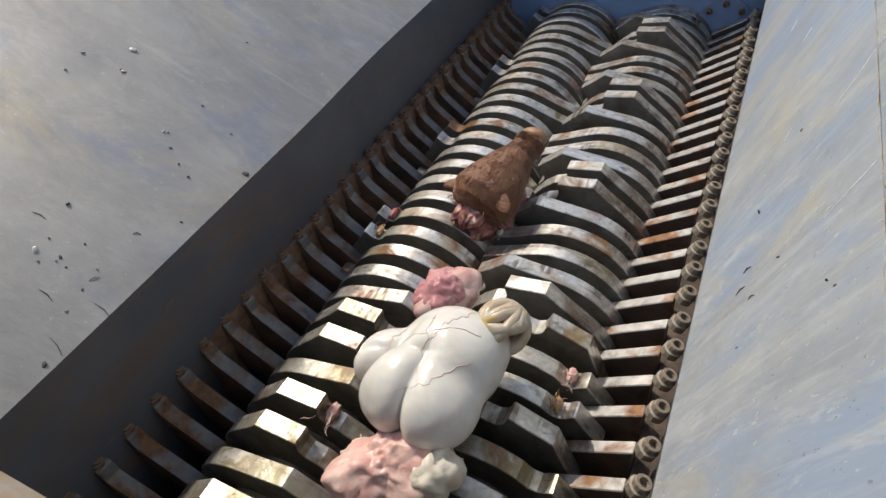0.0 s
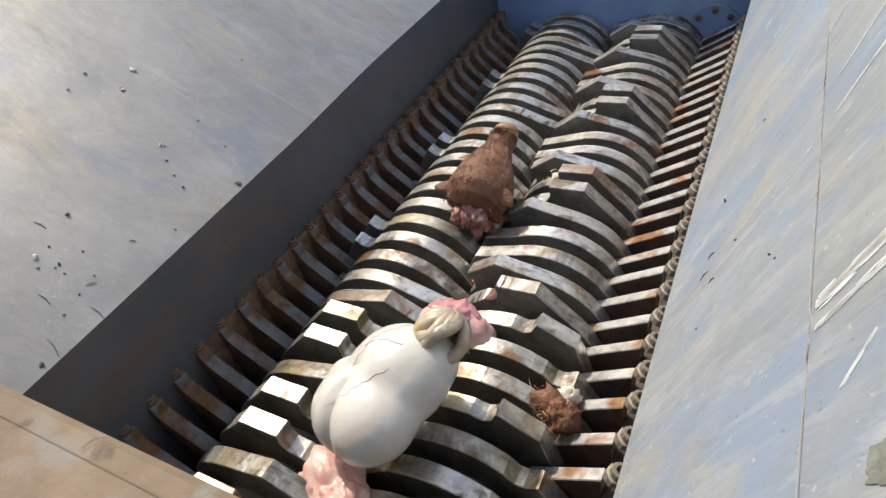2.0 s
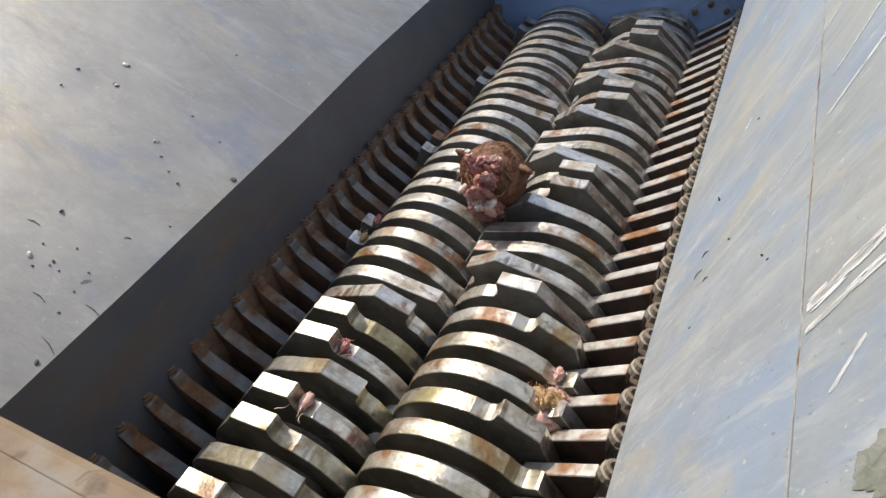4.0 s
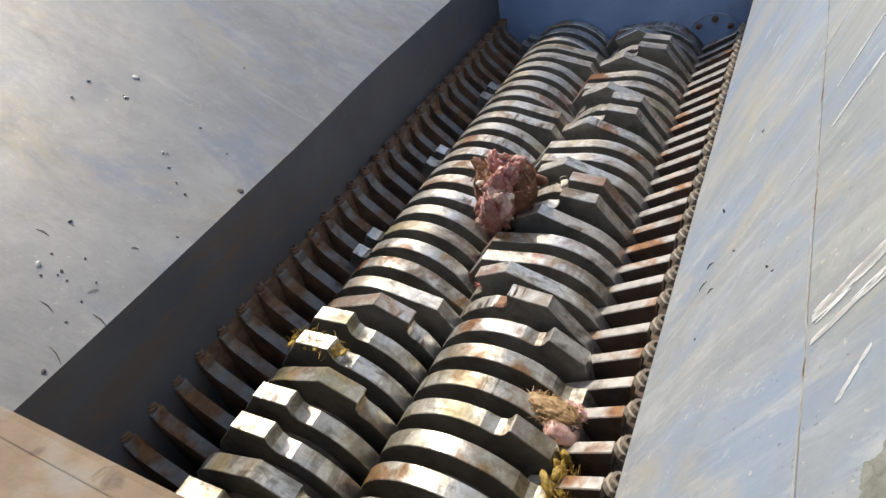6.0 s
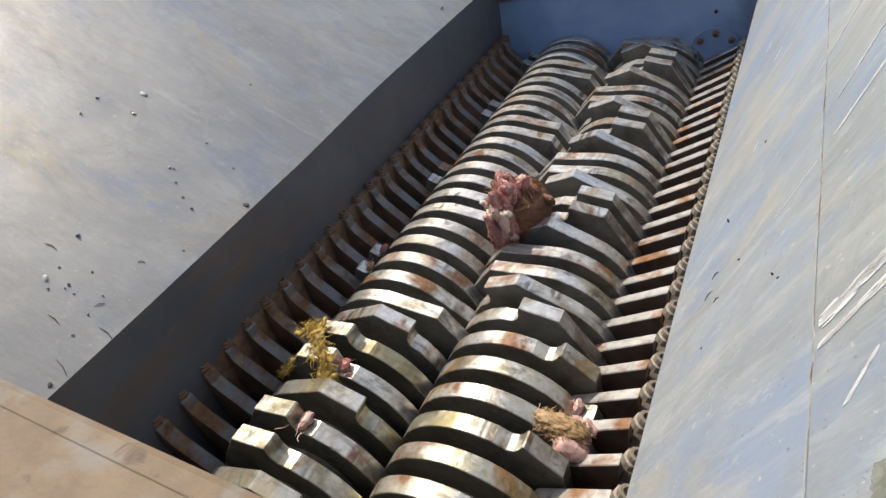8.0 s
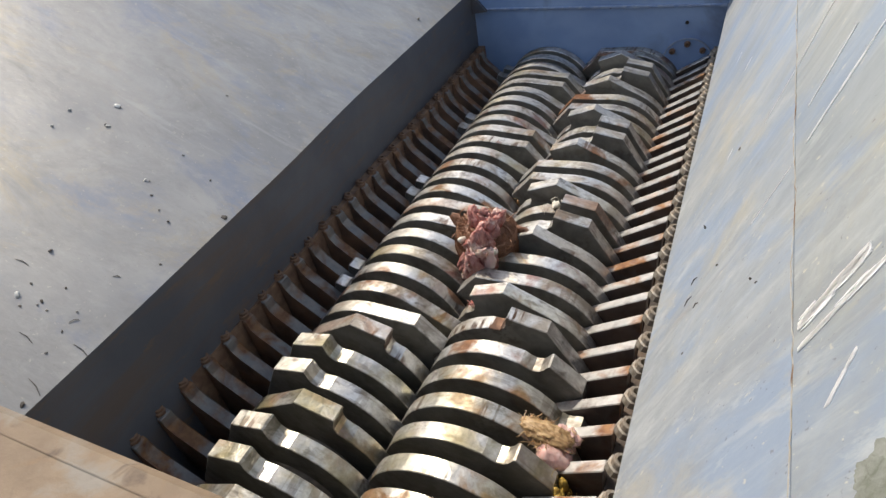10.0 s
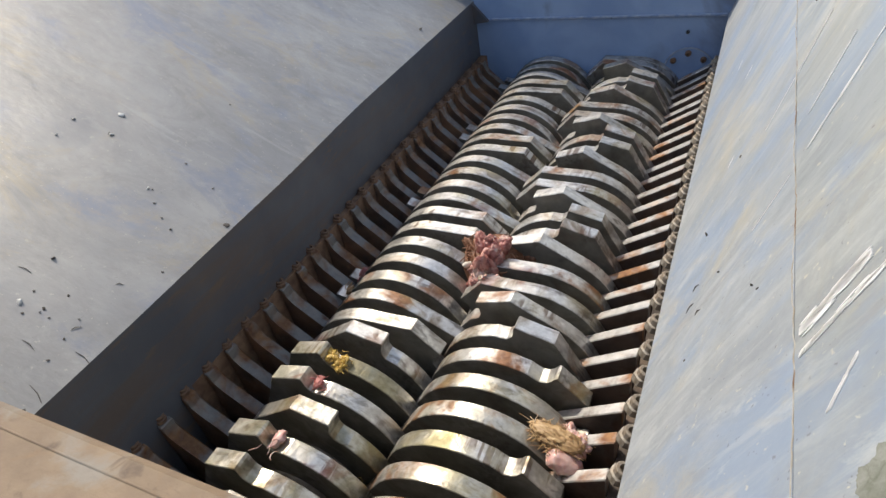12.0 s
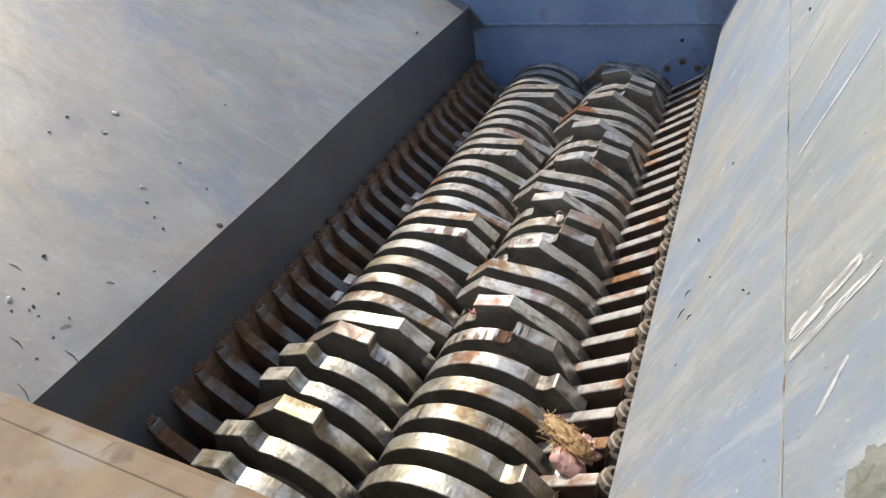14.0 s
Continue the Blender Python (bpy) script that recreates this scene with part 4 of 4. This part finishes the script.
def motions():
    steps = [i * 0.25 for i in range(57)]
    walk(rotor_left, [(t, pose(LEFT_X, 0, SHAFT_Z, 0, SPEED * (t - 9), 0)) for t in steps])
    walk(rotor_right, [(t, pose(RIGHT_X, 0, SHAFT_Z, 0, -SPEED * (t - 9), 0)) for t in steps])
    # x, y, z and turns of the loose things
    walk(stomach_ob, [(t, pose(*r)) for t, *r in [
        (0, -0.404, -0.050, 0.100, 0, 0, -22), (0.5, -0.444, -0.070, 0.100, 0, -6, -26), (1.0, -0.514, -0.104, 0.095, 4, -14, -36), (1.5, -0.483, -0.106, 0.095, 10, -18, -34),
        (2.0, -0.440, -0.115, 0.090, 12, -22, -34), (2.5, -0.455, -0.130, 0.080, 14, -40, -32), (2.7, -0.460, -0.130, 0.070, 14, -40, -30), (3.4, -0.485, -0.11, -0.03, 18, -24, -18), (4.2, -0.495, -0.10, -0.45, 20, 0, 0), (4.6, -0.50, -0.10, -0.82, 20, 0, 0), (14, -0.50, -0.10, -0.82, 20, 0, 0)]])
    walk(pluck, [(t, pose(*r)) for t, *r in [
        (0, -0.490, 0.175, 0.045, 0, 0, 40), (0.5, -0.520, 0.170, 0.045, 0, 6, 35), (1.0, -0.497, 0.185, 0.020, 0, 10, 10), (1.5, -0.462, 0.155, 0.005, 0, 14, -20),
        (2.0, -0.420, 0.150, -0.015, 0, 18, -20), (2.5, -0.430, 0.190, -0.055, 0, 18, 0), (3.2, -0.48, 0.16, -0.25, 0, 20, 0), (4.0, -0.50, 0.14, -0.86, 0, 20, 0), (14, -0.50, 0.14, -0.86, 0, 20, 0)]])
    walk(trim_meat, [(t, pose(*r)) for t, *r in [
        (0, -0.420, -0.225, 0.030, 0, 0, 10), (0.5, -0.425, -0.235, 0.025, 0, 0, 0), (1.0, -0.46, -0.26, 0.010, 0, 0, -10), (1.5, -0.455, -0.275, -0.035, 0, 4, -70),
        (2.0, -0.465, -0.300, -0.055, 0, 8, -70), (2.5, -0.485, -0.325, -0.055, 0, 8, -74), (3.4, -0.50, -0.28, -0.3, 0, 8, -70), (4.2, -0.50, -0.26, -0.85, 0, 8, -70), (14, -0.50, -0.26, -0.85, 0, 8, -70)]])
    walk(head_ob, [(t, pose(*r)) for t, *r in [
        (0, -0.530, 0.603, 0.050, 20, -8, -21), (0.5, -0.520, 0.600, 0.048, 18, 0, -20), (1.0, -0.510, 0.594, 0.042, 18, 8, -18), (1.5, -0.432, 0.585, 0.038, 18, 12, -4),
        (2.0, -0.545, 0.640, 0.050, 20, 0, -1), (2.5, -0.512, 0.612, 0.050, 20, 4, -10), (2.7, -0.500, 0.61, 0.045, 8, 4, -8), (3.6, -0.498, 0.63, 0.03, -35, 4, -4), (4.8, -0.500, 0.655, 0.000, -84, 0, 4),
        (5.5, -0.500, 0.655, -0.005, -84, 6, 0), (6.5, -0.500, 0.655, -0.015, -84, 8, 6), (7.0, -0.475, 0.64, -0.02, -84, -8, -6), (7.5, -0.440, 0.635, -0.02, -84, -10, -20), (8.0, -0.460, 0.65, -0.03, -84, -6, -14),
        (8.5, -0.480, 0.60, -0.045, -84, 6, 4), (9.0, -0.482, 0.580, -0.050, -84, 8, 8), (9.2, -0.482, 0.580, -0.053, -84, 6, 6), (11.3, -0.475, 0.565, -0.080, -84, 6, 6), (11.8, -0.462, 0.57, -0.105, -84, 2, -4),
        (12.5, -0.465, 0.59, -0.160, -84, 4, 4), (13.0, -0.49, 0.625, -0.198, -84, 4, 4), (13.5, -0.495, 0.61, -0.25, -84, 2, 4), (14, -0.50, 0.57, -0.34, -84, 0, 4)]])
    walk(scrap, [(t, pose(*r)) for t, *r in [
        (0, -0.13, 0.00, -0.40, 0, 30, 0), (1.4, -0.13, 0.02, -0.33, 0, 30, 0), (2.0, -0.135, 0.02, -0.26, 0, 30, 10), (2.7, -0.135, 0.02, -0.20, 0, 30, 10), (3.6, -0.145, 0.025, -0.12, 0, 30, 8), (5.0, -0.162, 0.03, -0.085, 0, 30, 6),
        (6.0, -0.135, 0.02, -0.080, 0, 32, -4), (6.5, -0.135, 0.01, -0.078, 0, 30, -14), (7.5, -0.130, 0.01, -0.078, 0, 30, -10), (8.2, -0.125, 0.01, -0.074, 0, 30, 0), (9.0, -0.128, 0.01, -0.078, 0, 30, -8),
        (11.5, -0.125, 0.01, -0.078, 0, 30, -4), (12.5, -0.100, 0.03, -0.068, 0, 30, -20), (14, -0.090, 0.03, -0.062, 0, 30, -28)]])
    walk(hair_tuft, [(t, pose(*r)) for t, *r in [
        (0, -0.125, 0.03, -0.36, 0, 30, 0), (1.0, -0.125, 0.02, -0.20, 0, 30, 0), (1.5, -0.130, 0.015, -0.085, 0, 30, 0), (2.0, -0.152, 0.040, -0.062, 0, 30, 20), (2.5, -0.172, 0.035, -0.040, 0, 30, -30), (2.7, -0.170, 0.040, -0.045, 0, 30, -30),
        (3.2, -0.140, 0.12, -0.10, 0, 30, 60), (4.2, -0.145, 0.11, -0.40, 0, 30, 60), (14, -0.145, 0.11, -0.45, 0, 30, 60)]])
    for bit, side, k, ahead in riders:
        phases, x, shift = (RIGHT_PHASE, RIGHT_X, 0.5) if side > 0 else (LEFT_PHASE, LEFT_X, 0.0)
        at = phases[k] - side * ahead
        walk(bit, [(i * 0.4, turned(x, -side, i * 0.4, 0.212, at, 9.0, PITCH * (k + shift))) for i in range(36)])
    # fodder comes up with a cutter and falls through again below
    for clump, x, sign, radius, at, when, y, start, end in (
            (fodder_right, RIGHT_X, -1, 0.232, 22, 6.5, -0.115, 4.6, 14.0), (fodder_left, LEFT_X, 1, 0.250, -22, 8.0, 0.035, 6.2, 9.8), (fodder_tail, LEFT_X, 1, 0.232, 4, 8.0, -0.050, 6.2, 9.8),
            (fodder_low, LEFT_X, 1, 0.212, 38, 9.0, -0.023, 7.0, 10.2), (fodder_drape, LEFT_X, 1, 0.232, 30, 6.5, 0.006, 4.6, 8.4), (fodder_film, LEFT_X, 1, 0.222, 40, 12.5, 0.079, 10.8, 14.0),
            (fodder_hook, RIGHT_X, -1, 0.226, 26, 12.5, -0.106, 10.8, 14.0)):
        under = pose(-0.49, -0.2, -0.9)
        count = max(2, int((end - start) / 0.4) + 1)
        rows = [(0, under), (start - 1.2, under)] + [(t, turned(x, sign, t, radius, at, when, y)) for t in [start + (end - start) * i / (count - 1) for i in range(count)]]
        walk(clump, rows + ([(end + 0.9, under), (14.0, under)] if end < 13 else []))


motions()
